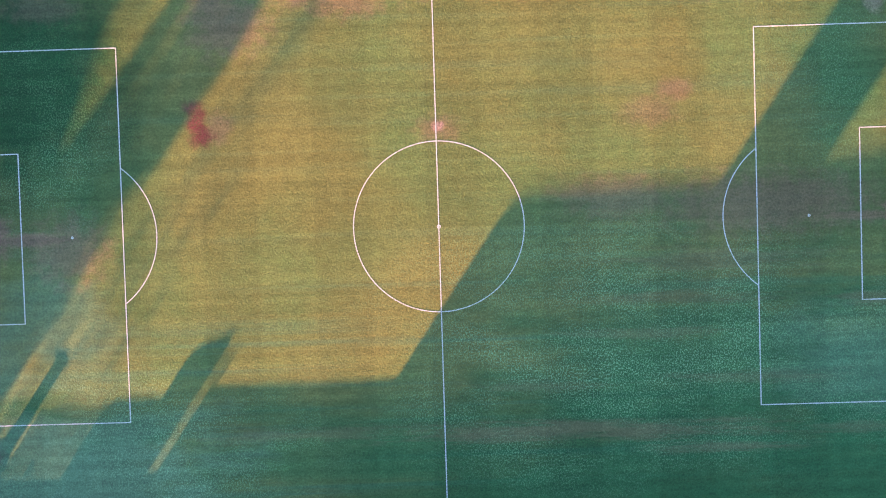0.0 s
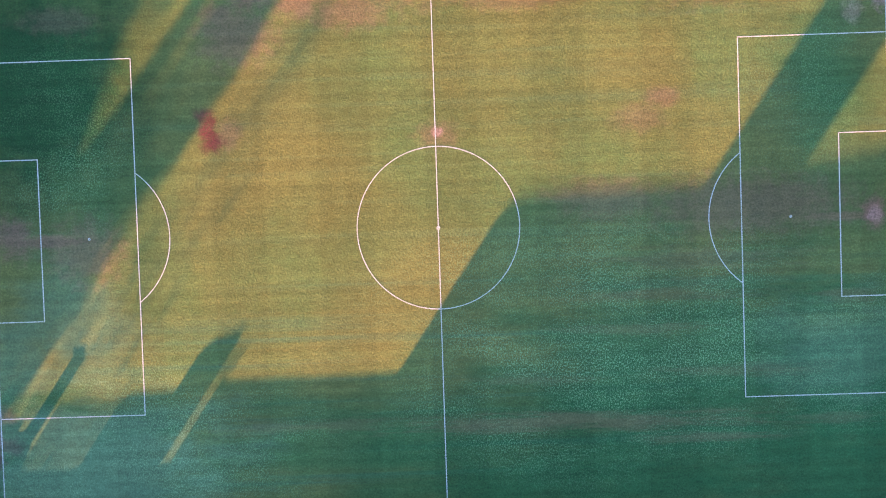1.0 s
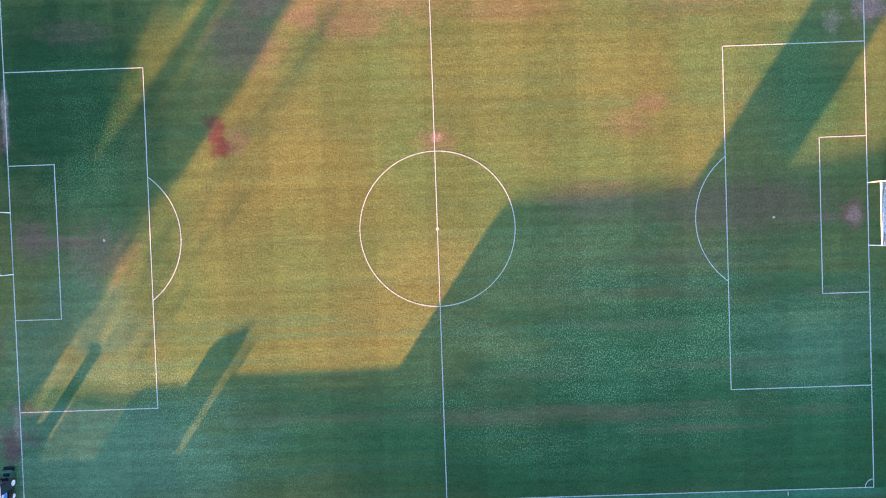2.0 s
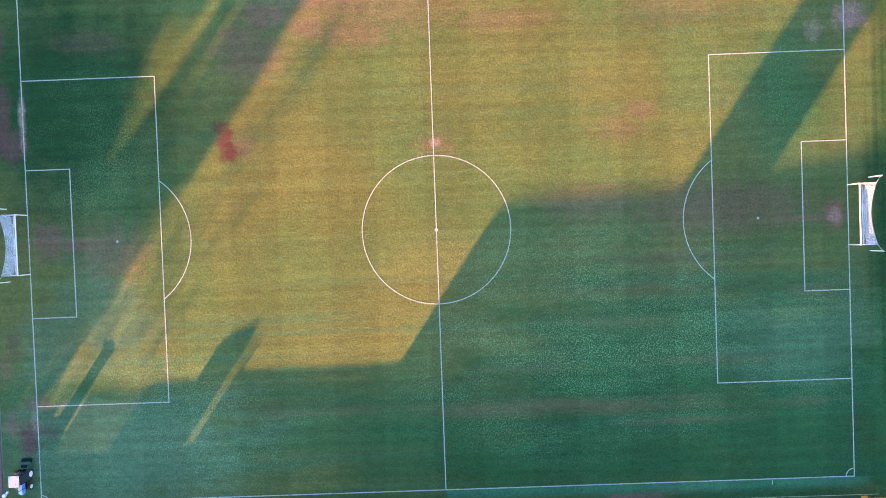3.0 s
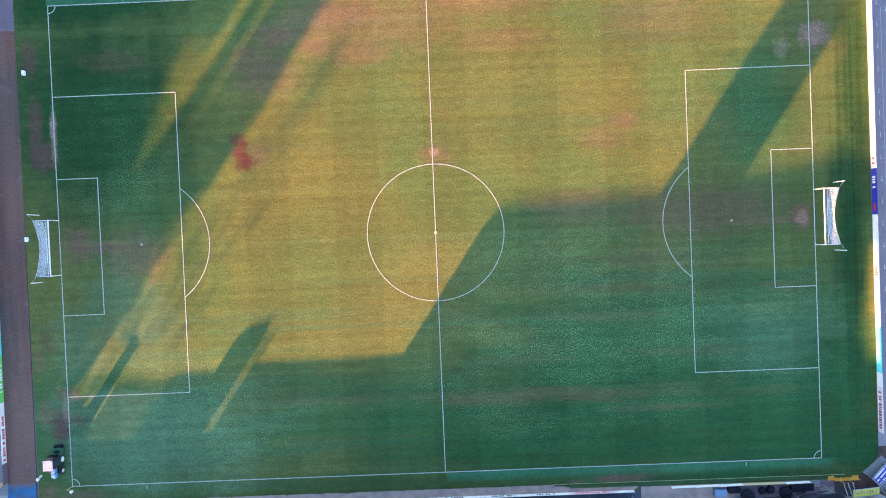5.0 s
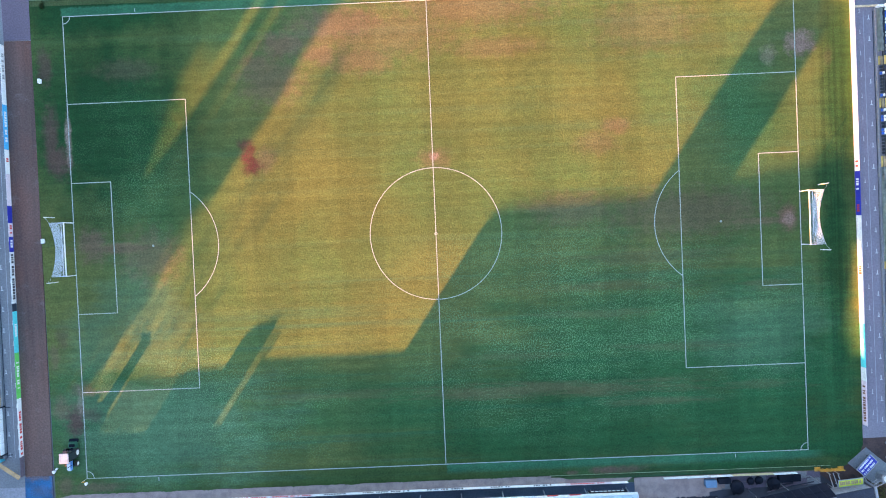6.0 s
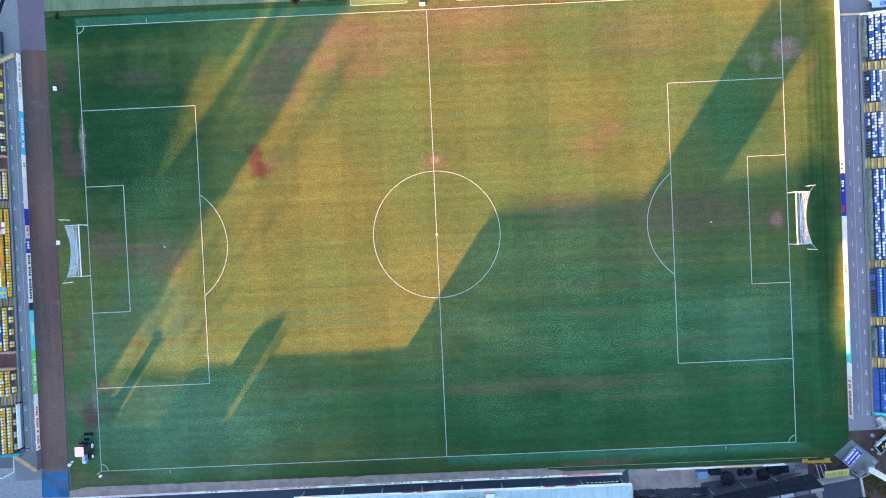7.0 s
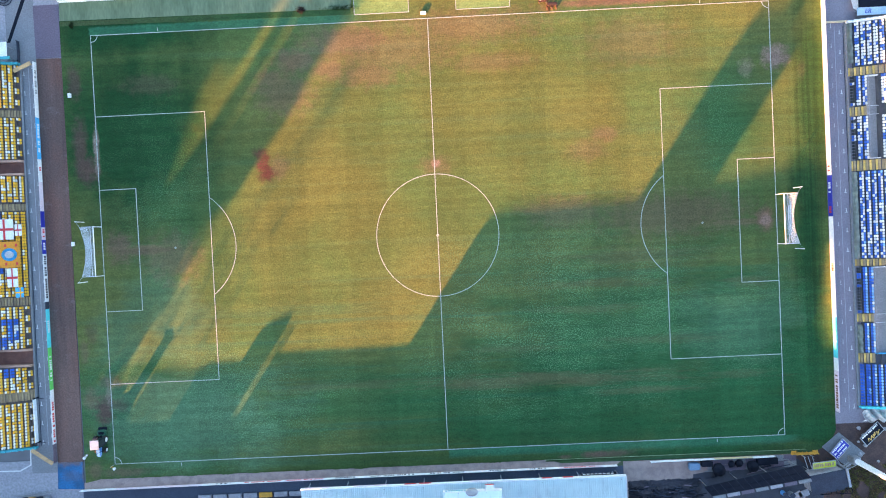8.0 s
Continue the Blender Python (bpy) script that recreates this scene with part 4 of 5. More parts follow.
for k, (x0, x1, m) in enumerate(((-21.0, -17.5, PINK), (-6.5, -4.8, REDINK), (-4.4, -2.6, REDINK), (3.0, 6.0, PINK), (13.5, 15.0, REDINK), (16.5, 18.0, REDINK), (-14.0, -9.0, PINK))):
    part("fascia_sign", box_mesh(x0, -35.97, EAVE - 0.3, x1, -35.94, EAVE + 0.08), m, main)
part("verge_trim", box_mesh(RX1, -44.0, EAVE - 0.1, RX1 + 0.18, -36.2, EAVE + 0.1), WHITE, main)
for k in range(9):
    x = RX0 + 0.6 + k * (RX1 - RX0 - 1.2) / 8
    part("column", rod_mesh((x, -36.6, -0.1), (x, -36.6, EAVE + 0.05), 0.09), STEEL, main)
for r in range(8):
    part("terrace_step", box_mesh(RX0 + 0.3, -38.6 - r * 0.9, -0.1, RX1 - 0.3, -37.7 - r * 0.9, 0.4 + 0.2 * r), TERRACE, main)
# block and wing wall out of view, added for their shadows on the pitch
bm = bmesh.new()
prism(bm, [(-29.6, -0.1), (15.9, -0.1), (15.9, 10.85), (-27.0, 10.45), (-29.1, 10.35), (-29.9, 10.05), (-29.9, 8.0)], -52.2, -58.0)
part("upper_block", bm, BRICK, main, "unseen brick block behind the roof, added to cast shade")
part("west_wing_wall", box_mesh(-41.2, -40.3, -0.1, -19.5, -40.0, 4.45), BRICK, main)
# unseen tower, halls and raised slabs behind the main stand, added to cast shadows
bm = bmesh.new()
prism(bm, [(-13.9, -0.1), (-8.0, -0.1), (-8.0, 17.2), (-13.2, 17.2), (-13.9, 16.4)], -60.0, -66.0)
tagged(part("brick_tower", bm, BRICK), "unseen tall brick tower added to cast a long shadow", "tower")
bm = bmesh.new()
prism(bm, [(-7.9, -0.1), (30.0, -0.1), (30.0, 7.7), (29.0, 7.7), (23.5, 8.6), (16.5, 11.4), (15.2, 13.0), (-7.9, 12.4)], -60.0, -65.0)
tagged(part("rear_hall", bm, BRICK), "unseen stepped brick hall added to shade the pitch", "building")
tagged(part("east_block", box_mesh(30.5, -64.0, -0.1, 50.0, -60.0, 11.6), BRICK), "unseen flat-roofed brick block added to shade the east seats", "building")
bridge = thing("shade_bridge", "unseen raised brick slab added to shade the east seats", "bridge", (22.5, -60.5, 0))
part("deck", box_mesh(14.9, -61.4, 11.3, 30.6, -60.1, 15.0), BRICK, bridge)
for x in (15.1, 30.3):
    part("pier", box_mesh(x - 0.2, -61.2, -0.1, x + 0.2, -60.4, 11.3), BRICK, bridge)
# sloping slab keeps the sun off the east seats but not the boards
sloped_slab = thing("sloped_shade", "unseen sloping brick slab added to shade the east seats", "bridge", (3.0, -60.5, 0))
bm = bmesh.new()
prism(bm, [(34.0, 7.4), (34.0, 11.0), (-9.2, 22.7), (-9.2, 19.1)], -60.1, -61.4)
part("deck", bm, BRICK, sloped_slab)
part("pier", box_mesh(-9.6, -61.3, 17.1, -8.2, -60.2, 19.2), BRICK, sloped_slab)
# unseen low buildings at the south-west corner, sized for the shadows they cast
bm = bmesh.new()
add_box(bm, -61.5, -40.3, -0.1, -42.2, -40.0, 2.6)
add_box(bm, -120.0, -40.3, -0.1, -61.5, -40.0, 3.7)
add_box(bm, -42.2, -40.3, -0.1, -41.2, -40.0, 2.7)
tagged(part("perimeter_wall", bm, BRICK), "unseen brick wall behind the corner yard, added to cast shade", "wall", "", "structure")
bm = bmesh.new()
prism(bm, [(-46.2, -0.1), (-43.1, -0.1), (-43.1, 5.6), (-45.6, 5.35), (-46.2, 5.1)], -40.4, -41.2)
tagged(part("kiosk", bm, BRICK), "unseen narrow brick block added to cast a shadow", "kiosk")
bm = bmesh.new()
prism(bm, [(-51.8, -0.1), (-46.3, -0.1), (-46.3, 4.3), (-51.2, 4.3), (-51.8, 4.1)], -40.4, -40.9)
tagged(part("store_shed", bm, BRICK), "unseen low brick block added to cast a shadow", "shed")
# spaced pales let part of the sun through for a half-shade
fence = thing("shade_pales", "unseen grey steel pales added to dim light on the pitch", "fence", (-58, -41.4, 0))
for z in (1.0, 3.6):
    part("rail", box_mesh(-59.4, -41.45, z, -51.9, -41.4, z + 0.08), STEEL, fence)
for k in range(34):
    x = -59.4 + 0.225 * k
    part("pale", box_mesh(x, -41.4, -0.1, x + 0.155, -41.37, 4.35), STEEL, fence)
for k in range(10):
    x = -43.85 + 0.225 * k
    part("pale", box_mesh(x, -41.4, -0.1, x + 0.12, -41.37, 5.4), STEEL, fence)

# camera platform on the roof
gan = thing("camera_platform", "white railed camera platform on the metal roof", "platform", (3.0, -37.0, EAVE + 0.2))
ZR = EAVE + 0.25
part("deck", box_mesh(-0.9, -38.6, ZR, 7.6, -37.1, ZR + 0.12), ROOFSHEET, gan)
part("parapet", box_mesh(-0.9, -37.12, ZR, 7.6, -36.98, ZR + 0.75), WHITE, gan, "white board with faded lettering")
bm = bmesh.new()
for k in range(9):
    add_box(bm, -0.6 + 0.38 * k, -36.985, ZR + 0.2, -0.3 + 0.38 * k, -36.965, ZR + 0.55)
tagged(part("lettering", bm, TEAL, gan), kind="stuff")
bm = bmesh.new()
bmesh.ops.create_uvsphere(bm, u_segments=20, v_segments=10, radius=0.75, matrix=Matrix.Translation((3.2, -37.15, ZR + 0.75)) @ Matrix.Diagonal((1.2, 0.8, 0.6, 1)))
part("dish", bm, STEEL, gan, "pale grey domed dish")
part("cabinet", box_mesh(5.2, -37.0, ZR, 6.4, -36.3, ZR + 0.7, bevel=0.04), WHITE, gan)
part("cabinet_band", box_mesh(5.18, -36.32, ZR + 0.2, 6.42, -36.28, ZR + 0.5), REDINK, gan)
for k in range(5):
    x = -0.7 + 2.0 * k
    part("rail_post", rod_mesh((x, -37.2, ZR), (x, -37.2, ZR + 1.1), 0.025), STEEL, gan)

# dark sign at the end of the walkway
sg = thing("walkway_sign", "black sign with pale lettering near the roof corner", "sign", (22.0, -36.6, 0), "signs")
part("panel", box_mesh(19.6, -36.75, 0.5, 24.9, -36.65, 1.3), BLACK, sg)
part("frame", box_mesh(19.5, -36.78, 0.42, 25.0, -36.755, 1.38), STEEL, sg)
bm = bmesh.new()
for k in range(8):
    add_box(bm, 19.9 + k * 0.6, -36.65, 0.75, 20.3 + k * 0.6, -36.63, 1.05)
tagged(part("lettering", bm, WHITE, sg), kind="stuff")
for x in (20.0, 24.5):
    part("leg", rod_mesh((x, -36.7, -0.05), (x, -36.7, 0.5), 0.04), STEEL, sg)

# dug-out seats west of the roof
bn = thing("bench_row", "row of pale benches beside the main stand", "bench", (-30, -37.6, 0))
for k in range(7):
    x = -38.0 + 2.3 * k
    part("bench", box_mesh(x, -38.2, 0.2, x + 2.0, -37.5, 0.45, bevel=0.03), (YELLOWSTEEL if k == 4 else STEEL), bn)
    for q in (0.2, 1.8):
        part("leg", box_mesh(x + q - 0.04, -38.0, -0.03, x + q + 0.04, -37.7, 0.21), DARKGREY, bn)

# ---- clutter at the south-east corner ----
def ball_sack(x, y, r, seed):
    rnd = random.Random(seed)
    bm = bmesh.new()
    bmesh.ops.create_icosphere(bm, subdivisions=3, radius=r)
    for v in bm.verts:
        n = noise.noise(v.co * 2.2 + Vector((seed, 0, 0)))
        v.co *= 1 + 0.16 * n
        v.co.z = max(v.co.z * 0.85, -r * 0.55)
    m = Matrix.Translation((x, y, r * 0.53 - 0.02))
    bmesh.ops.transform(bm, matrix=m, verts=bm.verts[:])
    g = thing("black_sack", "round black wrapped bundle on the gravel", "sack", (x, y, 0), "black sacks")
    part("wrapping", bm, BLACK, g)
    part("neck", rod_mesh((x - r * .5, y - r * 0.7, r * .6), (x - r * .6, y - r * 1.1, r * .55), r * 0.3, r * 0.1), BLACK, g)


ball_sack(40.3, -37.0, 0.95, 1)
ball_sack(45.4, -36.7, 0.85, 2)
ball_sack(42.3, -36.3, 0.5, 3)
ball_sack(43.4, -36.2, 0.55, 4)


def crate(x, y, w, d, h, mat_, label):
    g = thing("crate", label, "crate", (x, y, 0), "crates on the gravel")
    part("body", box_mesh(x - w / 2, y - d / 2, -0.02, x + w / 2, y + d / 2, h, bevel=0.04), mat_, g)
    part("lid", box_mesh(x - w / 2 - .04, y - d / 2 - .04, h, x + w / 2 + .04, y + d / 2 + .04, h + 0.07, bevel=0.02), mat_, g)


crate(36.6, -36.3, 1.5, 0.9, 0.8, surface("blue_grey_crate", (0.12, 0.22, 0.33), rough=0.6), "blue-grey storage crate on the gravel")
crate(38.5, -36.0, 1.6, 0.7, 0.7, BLACK, "black storage crate on the gravel")
crate(46.9, -36.0, 1.7, 0.9, 0.8, BLACK, "black storage crate on the gravel")
crate(48.3, -35.9, 1.2, 0.9, 0.8, BLACK, "black storage crate on the gravel")

# charred heap
rnd = random.Random(21)
bm = bmesh.new()
nx, ny = 48, 24
vs = []
for i in range(nx + 1):
    vs.append([])
    for j in range(ny + 1):
        x, y = 26.8 + 11.0 * i / nx, -43.5 + 5.2 * j / ny
        e = min(i, nx - i, j, ny - j) / 5
        h = min(e, 1) * (0.55 + 0.5 * noise.noise(Vector((x * 0.6, y * 1.6, 3))) + 0.25 * rnd.random())
        vs[-1].append(bm.verts.new((x + rnd.uniform(-.1, .1), y + rnd.uniform(-.1, .1), max(h, 0) - 0.02)))
for i in range(nx):
    for j in range(ny):
        bm.faces.new((vs[i][j], vs[i + 1][j], vs[i + 1][j + 1], vs[i][j + 1]))
heap = thing("rubble_heap", "long dark heap of charred planks and sheeting on gravel", "rubble", (32, -41, 0))
part("mound", bm, surface("charred_rubble", (0.015, 0.016, 0.024), (0.045, 0.046, 0.06), 0.9, coarse=1.2, fine=5, amount=0.7, relief=0.05, stretch=(0.3, 1, 1)), heap)
for k in range(120):
    x, y = rnd.uniform(27.0, 37.3), rnd.uniform(-42.8, -38.9)
    m = Matrix.Translation((x, y, 0.75 + rnd.uniform(-.1, .25))) @ Matrix.Rotation(rnd.gauss(0.05, 0.25), 4, "Z") @ Matrix.Rotation(rnd.gauss(0, 0.08), 4, "Y")
    bm = bmesh.new()
    add_box(bm, -rnd.uniform(.3, 1.2), -0.06, -0.03, rnd.uniform(.3, 1.2), 0.06, 0.03, 0, m)
    part("plank", bm, rnd.choice((BLACK, BLACK, BLACK, DARKGREY, DARKGREY, DARKGREY, MATGREY)), heap)

# worn flagstones in front of the shelter
flags = thing("flagstone_path", "worn grey concrete flagstones on the gravel", "paving", (45, -37, 0), kind="structure")
for i in range(7):
    for j in range(2):
        x, y = 38.8 + 1.9 * i, -37.4 + 0.95 * j + 0.04 * i
        part("flagstone", box_mesh(x, y, -0.1, x + 1.86, y + 0.9, 0.004 + 0.006 * ((i * 3 + j) % 4)), MATGREY if (i + j) % 3 else ASPHALT, flags)

# shade under and behind the shelter as a dark sheet, with things on it
poly_sheet("dark_apron", [(36.6, -37.7), (51.6, -35.6), (56.0, -38.6), (56.0, -44.5), (36.6, -44.5)], -0.012, surface("shade_ground", (0.035, 0.04, 0.055), (0.02, 0.022, 0.03), 0.6, coarse=0.8, fine=5), "dark sheet coloured for the shade around the shelter", "pavement", 0.05)
rnd = random.Random(77)
for k in range(9):
    x, y = rnd.uniform(37.2, 50.0), rnd.uniform(-38.0, -36.3)
    y += (x - 43.0) * 0.1
    g = thing("plank", "long weathered grey plank lying on the ground", "plank", (x, y, 0), "loose planks")
    m = Matrix.Translation((x, y, 0.06 + 0.012 * k)) @ Matrix.Rotation(rnd.gauss(0.16, 0.08), 4, "Z")
    bm = bmesh.new()
    ln = rnd.uniform(0.7, 1.9)
    add_box(bm, -ln, -0.07, -0.03, ln, 0.07, 0.03, 0, m)
    bmesh.ops.bevel(bm, geom=bm.edges[:], offset=0.01, segments=1, affect="EDGES")
    part("board", bm, (DARKGREY, MATGREY, ASPHALT)[k % 3], g)
for x, y, r, mat_, label in ((49.8, -41.0, 0.36, TRACTORBLUE, "blue plastic drum behind the shelter"), (54.1, -40.3, 0.4, NETTING, "white plastic drum beside the hut"), (50.9, -41.2, 0.4, STEEL, "grey metal drum behind the shelter")):
    g = thing("drum", label, "drum", (x, y, 0), "drums")
    part("body", rod_mesh((x, y, -0.03), (x, y, 0.9), r, r * 0.94, 20), mat_, g)
    part("rim", rod_mesh((x, y, 0.9), (x, y, 0.95), r, r, 20), DARKGREY, g)
for x, y, a in ((51.9, -41.6, 0.5), (53.0, -41.3, 0.35), (52.5, -42.4, 0.42)):
    bm = bmesh.new()
    add_box(bm, -0.8, -0.5, -0.05, 0.8, 0.5, 0.1, 0, Matrix.Translation((x, y, 0.0)) @ Matrix.Rotation(a, 4, "Z"))
    bmesh.ops.bevel(bm, geom=bm.edges[:], offset=0.03, segments=1, affect="EDGES")
    tagged(part("paving_slab", bm, CONCRETE), "loose grey concrete slab beside the hut", "slab", "loose slabs")
grid = thing("barrier", "black steel barrier lying along the hut", "barrier", (57.8, -41.2, 0))
for dy in (0.0, 0.75):
    part("rail", box_mesh(55.4, -41.55 + dy, 0.1, 60.2, -41.47 + dy, 0.18), BLACK, grid)
for k in range(7):
    x = 55.45 + 0.78 * k
    part("bar", box_mesh(x, -41.5, 0.11, x + 0.08, -40.75, 0.17), BLACK, grid)

# dark panelled shelter roof
sh = thing("shelter", "low shelter with a roof of black panels and a white edge", "shelter", (45, -38, 0))
c00, c10, c11, c01 = (Vector(c) for c in ((37.0, -38.45, 3.1), (51.0, -35.85, 3.1), (52.9, -38.0, 2.6), (38.3, -40.1, 2.6)))


def bil(u, v):
    return c00.lerp(c10, u).lerp(c01.lerp(c11, u), v)


for i in range(12):
    for j in range(2):
        bm = bmesh.new()
        e, f = 0.0022, 0.012
        q = [bil(i / 12 + e, j / 2 + f), bil((i + 1) / 12 - e, j / 2 + f), bil((i + 1) / 12 - e, (j + 1) / 2 - f), bil(i / 12 + e, (j + 1) / 2 - f)]
        vs = [bm.verts.new(p) for p in q] + [bm.verts.new(p - Vector((0, 0, 0.06))) for p in q]
        for f in ((0, 1, 2, 3), (7, 6, 5, 4), (0, 4, 5, 1), (1, 5, 6, 2), (2, 6, 7, 3), (3, 7, 4, 0)):
            bm.faces.new([vs[k] for k in f])
        bmesh.ops.recalc_face_normals(bm, faces=bm.faces[:])
        part("roof_panel", bm, BLACK, sh)
bm = bmesh.new()
q = [bil(0, 0), bil(1, 0), bil(1, 1), bil(0, 1)]
vs = [bm.verts.new(p - Vector((0, 0, 0.08))) for p in q] + [bm.verts.new(p - Vector((0, 0, 0.2))) for p in q]
for f in ((0, 1, 2, 3), (7, 6, 5, 4), (0, 4, 5, 1), (1, 5, 6, 2), (2, 6, 7, 3), (3, 7, 4, 0)):
    bm.faces.new([vs[k] for k in f])
bmesh.ops.recalc_face_normals(bm, faces=bm.faces[:])
part("roof_frame", bm, DARKGREY, sh)
for k in range(7):
    a, b = bil(k / 7 + 0.01, 1.02), bil((k + 1) / 7 - 0.01, 1.02)
    bm = bmesh.new()
    d = Vector((0.12, -0.5, 0))
    vs = [bm.verts.new(p) for p in (a, b, b + d, a + d)] + [bm.verts.new(p - Vector((0, 0, 0.2))) for p in (a, b, b + d, a + d)]
    for f in ((0, 1, 2, 3), (7, 6, 5, 4), (0, 4, 5, 1), (1, 5, 6, 2), (2, 6, 7, 3), (3, 7, 4, 0)):
        bm.faces.new([vs[i] for i in f])
    bmesh.ops.recalc_face_normals(bm, faces=bm.faces[:])
    part("edge_panel", bm, (ASPHALT, CONCRETE, MATGREY)[k % 3], sh)
for u in (0.03, 0.35, 0.66, 0.97):
    for v in (0.05, 0.95):
        p = bil(u, v)
        part("post", rod_mesh((p.x, p.y, -0.05), (p.x, p.y, p.z - 0.1), 0.06), STEEL, sh)

# flat-roofed hut
hut = thing("hut", "small flat-roofed grey hut in the stadium corner", "hut", (55.5, -38.7, 0))
hm = Matrix.Translation((55.4, -38.7, 0)) @ Matrix.Rotation(radians(9), 4, "Z")
bm = bmesh.new()
add_box(bm, -2.5, -1.2, -0.05, 2.5, 1.2, 2.4, 0, hm)
part("wall", bm, CONCRETE, hut)
bm = bmesh.new()
add_box(bm, -2.7, -1.35, 2.4, 2.7, 1.35, 2.55, 0, hm)
bmesh.ops.bevel(bm, geom=bm.edges[:], offset=0.05, segments=2, affect="EDGES")
part("roof", bm, DARKGREY, hut)
for k in range(4):
    bm = bmesh.new()
    add_box(bm, -2.3 + 1.25 * k, -2.0, 1.6, -1.2 + 1.25 * k, -1.4, 1.68, 0, hm)
    part("awning_pane", bm, DARKGREY, hut)
bm = bmesh.new()
add_box(bm, 2.75, -1.4, -0.05, 3.1, 1.4, 2.6, 0, hm)
part("chute", bm, STEEL, hut)

# lattice gate, barrier and railings
gate = thing("yellow_barrier", "bright orange-yellow folding barrier at the turf corner", "barrier", (53.3, -35.0, 0))
for z in (0.25, 0.6, 0.95):
    part("rail", box_mesh(51.6, -35.12, z - 0.05, 55.0, -35.02, z + 0.05), YELLOWSTEEL, gate)
for k in range(6):
    x = 51.7 + 0.64 * k
    part("upright", box_mesh(x - 0.04, -35.14, -0.03, x + 0.04, -35.0, 1.05), YELLOWSTEEL, gate)
part("foot", box_mesh(51.3, -35.4, -0.03, 52.1, -34.8, 0.05), YELLOWSTEEL, gate)
part("foot", box_mesh(54.5, -35.4, -0.03, 55.3, -34.8, 0.05), YELLOWSTEEL, gate)
fr = thing("steel_gate", "grey steel gate frame beside the hut", "gate", (53.0, -36.2, 0))
for x in (52.6, 53.2, 53.8):
    part("bar", rod_mesh((x, -35.3, 1.2), (x + 0.4, -37.2, 1.6), 0.06), STEEL, fr)
for x, y in ((52.6, -35.3), (53.8, -35.3), (53.0, -37.2), (54.2, -37.2)):
    part("post", rod_mesh((x, y, -0.05), (x, y, 1.6), 0.06), STEEL, fr)


def tilted_sign(name, cx, cy, cz, w, h, turn, tip, face, ink, rows, label, seed, frame_mat=None, script=None):
    """A sign propped at a slant: w along its top edge, h down its face."""
    rnd = random.Random(seed)
    g = thing(name, label, "sign", (cx, cy, 0), "signs")
    m = Matrix.Translation((cx, cy, cz)) @ Matrix.Rotation(radians(turn), 4, "Z") @ Matrix.Rotation(radians(tip), 4, "X")
    bm = bmesh.new()
    add_box(bm, -w / 2, -h / 2, -0.04, w / 2, h / 2, 0.0, 0, m)
    part("panel", bm, face, g)
    bm = bmesh.new()
    for sgn in (-1, 1):
        add_box(bm, -w / 2 - .05, sgn * h / 2 - .05, -0.06, w / 2 + .05, sgn * h / 2 + .05, 0.03, 0, m)
        add_box(bm, sgn * w / 2 - .05, -h / 2, -0.06, sgn * w / 2 + .05, h / 2, 0.03, 0, m)
    part("frame", bm, frame_mat or STEEL, g)
    bm = bmesh.new()
    pitch = h / (3 if script else rows)
    for r in range(rows):
        y1 = h / 2 - pitch * (r + 0.25)
        y0 = y1 - pitch * 0.48
        p = -w / 2 + 0.2
        while p < w / 2 - 0.4:
            q = rnd.uniform(0.1, 0.26)
            add_box(bm, p, y0, 0.0, p + q, y1, 0.015, 0, m)
            p += q + rnd.choice((0.06, 0.06, 0.06, 0.2))
    tagged(part("lettering", bm, ink, g), kind="stuff")
    if script:
        bm = bmesh.new()
        for k in range(9):
            x, y = -w * 0.28 + 0.24 * k, -h * 0.22 + rnd.uniform(-0.2, 0.2)
            add_box(bm, -0.05, -0.32, 0.002, 0.05, 0.32, 0.016, 0, m @ Matrix.Translation((x, y, 0)) @ Matrix.Rotation(rnd.uniform(-1.0, 0.3), 4, "Z"))
        tagged(part("script", bm, script, g), kind="stuff")
    for sgn in (-1, 1):
        a = m @ Vector((sgn * w * 0.4, h * 0.3, -0.05))
        part("leg", rod_mesh((a.x, a.y, -0.06), a, 0.05), DARKGREY, g)
    return g


tilted_sign("corner_sign", 58.2, -34.6, 0.75, 2.75, 1.8, 47, 12, NAVY, WHITE, 3, "blue sign with white lettering propped in the corner", 31)
tilted_sign("corner_sign", 63.0, -32.5, 0.8, 3.5, 1.8, 42, 12, BLACK, WHITE, 1, "black sign with white and yellow lettering", 32, None, STEPPAINT)
tilted_sign("corner_sign", 55.3, -36.5, 1.7, 3.4, 1.0, 5, 8, surface("lime_panel", (0.55, 0.6, 0.06), rough=0.5, relief=0), STEPDULL, 1, "lime yellow sign with faded lettering", 33)
poly_sheet("corner_slab", [(55.9, -34.4), (58.5, -32.3), (62.3, -35.6), (60.0, -38.0)], 0.03, ASPHALT, "grey concrete slab in the corner", "slab")
rail = thing("railing", "steel corner railing with slanting bars", "railing", (59.5, -36.5, 0))
for k in range(6):
    t = k / 5
    x, y = 58.0 + 2.6 * t, -37.6 + 1.6 * t
    part("post", rod_mesh((x, y, -0.05), (x, y, 1.2), 0.05), STEEL, rail)
for z in (0.6, 1.2):
    part("rail", rod_mesh((58.0, -37.6, z), (60.6, -36.0, z), 0.05), STEEL, rail)
part("brace", rod_mesh((57.6, -35.6, 0.0), (58.8, -38.2, 1.2), 0.06), STEEL, rail)
part("brace", rod_mesh((58.4, -38.4, 0.2), (61.4, -36.4, 1.2), 0.06), STEEL, rail)

# floodlight mast
mast = thing("floodlight_mast", "tall white tapered floodlight mast in the corner", "floodlight", (60.3, -36.3, 0))
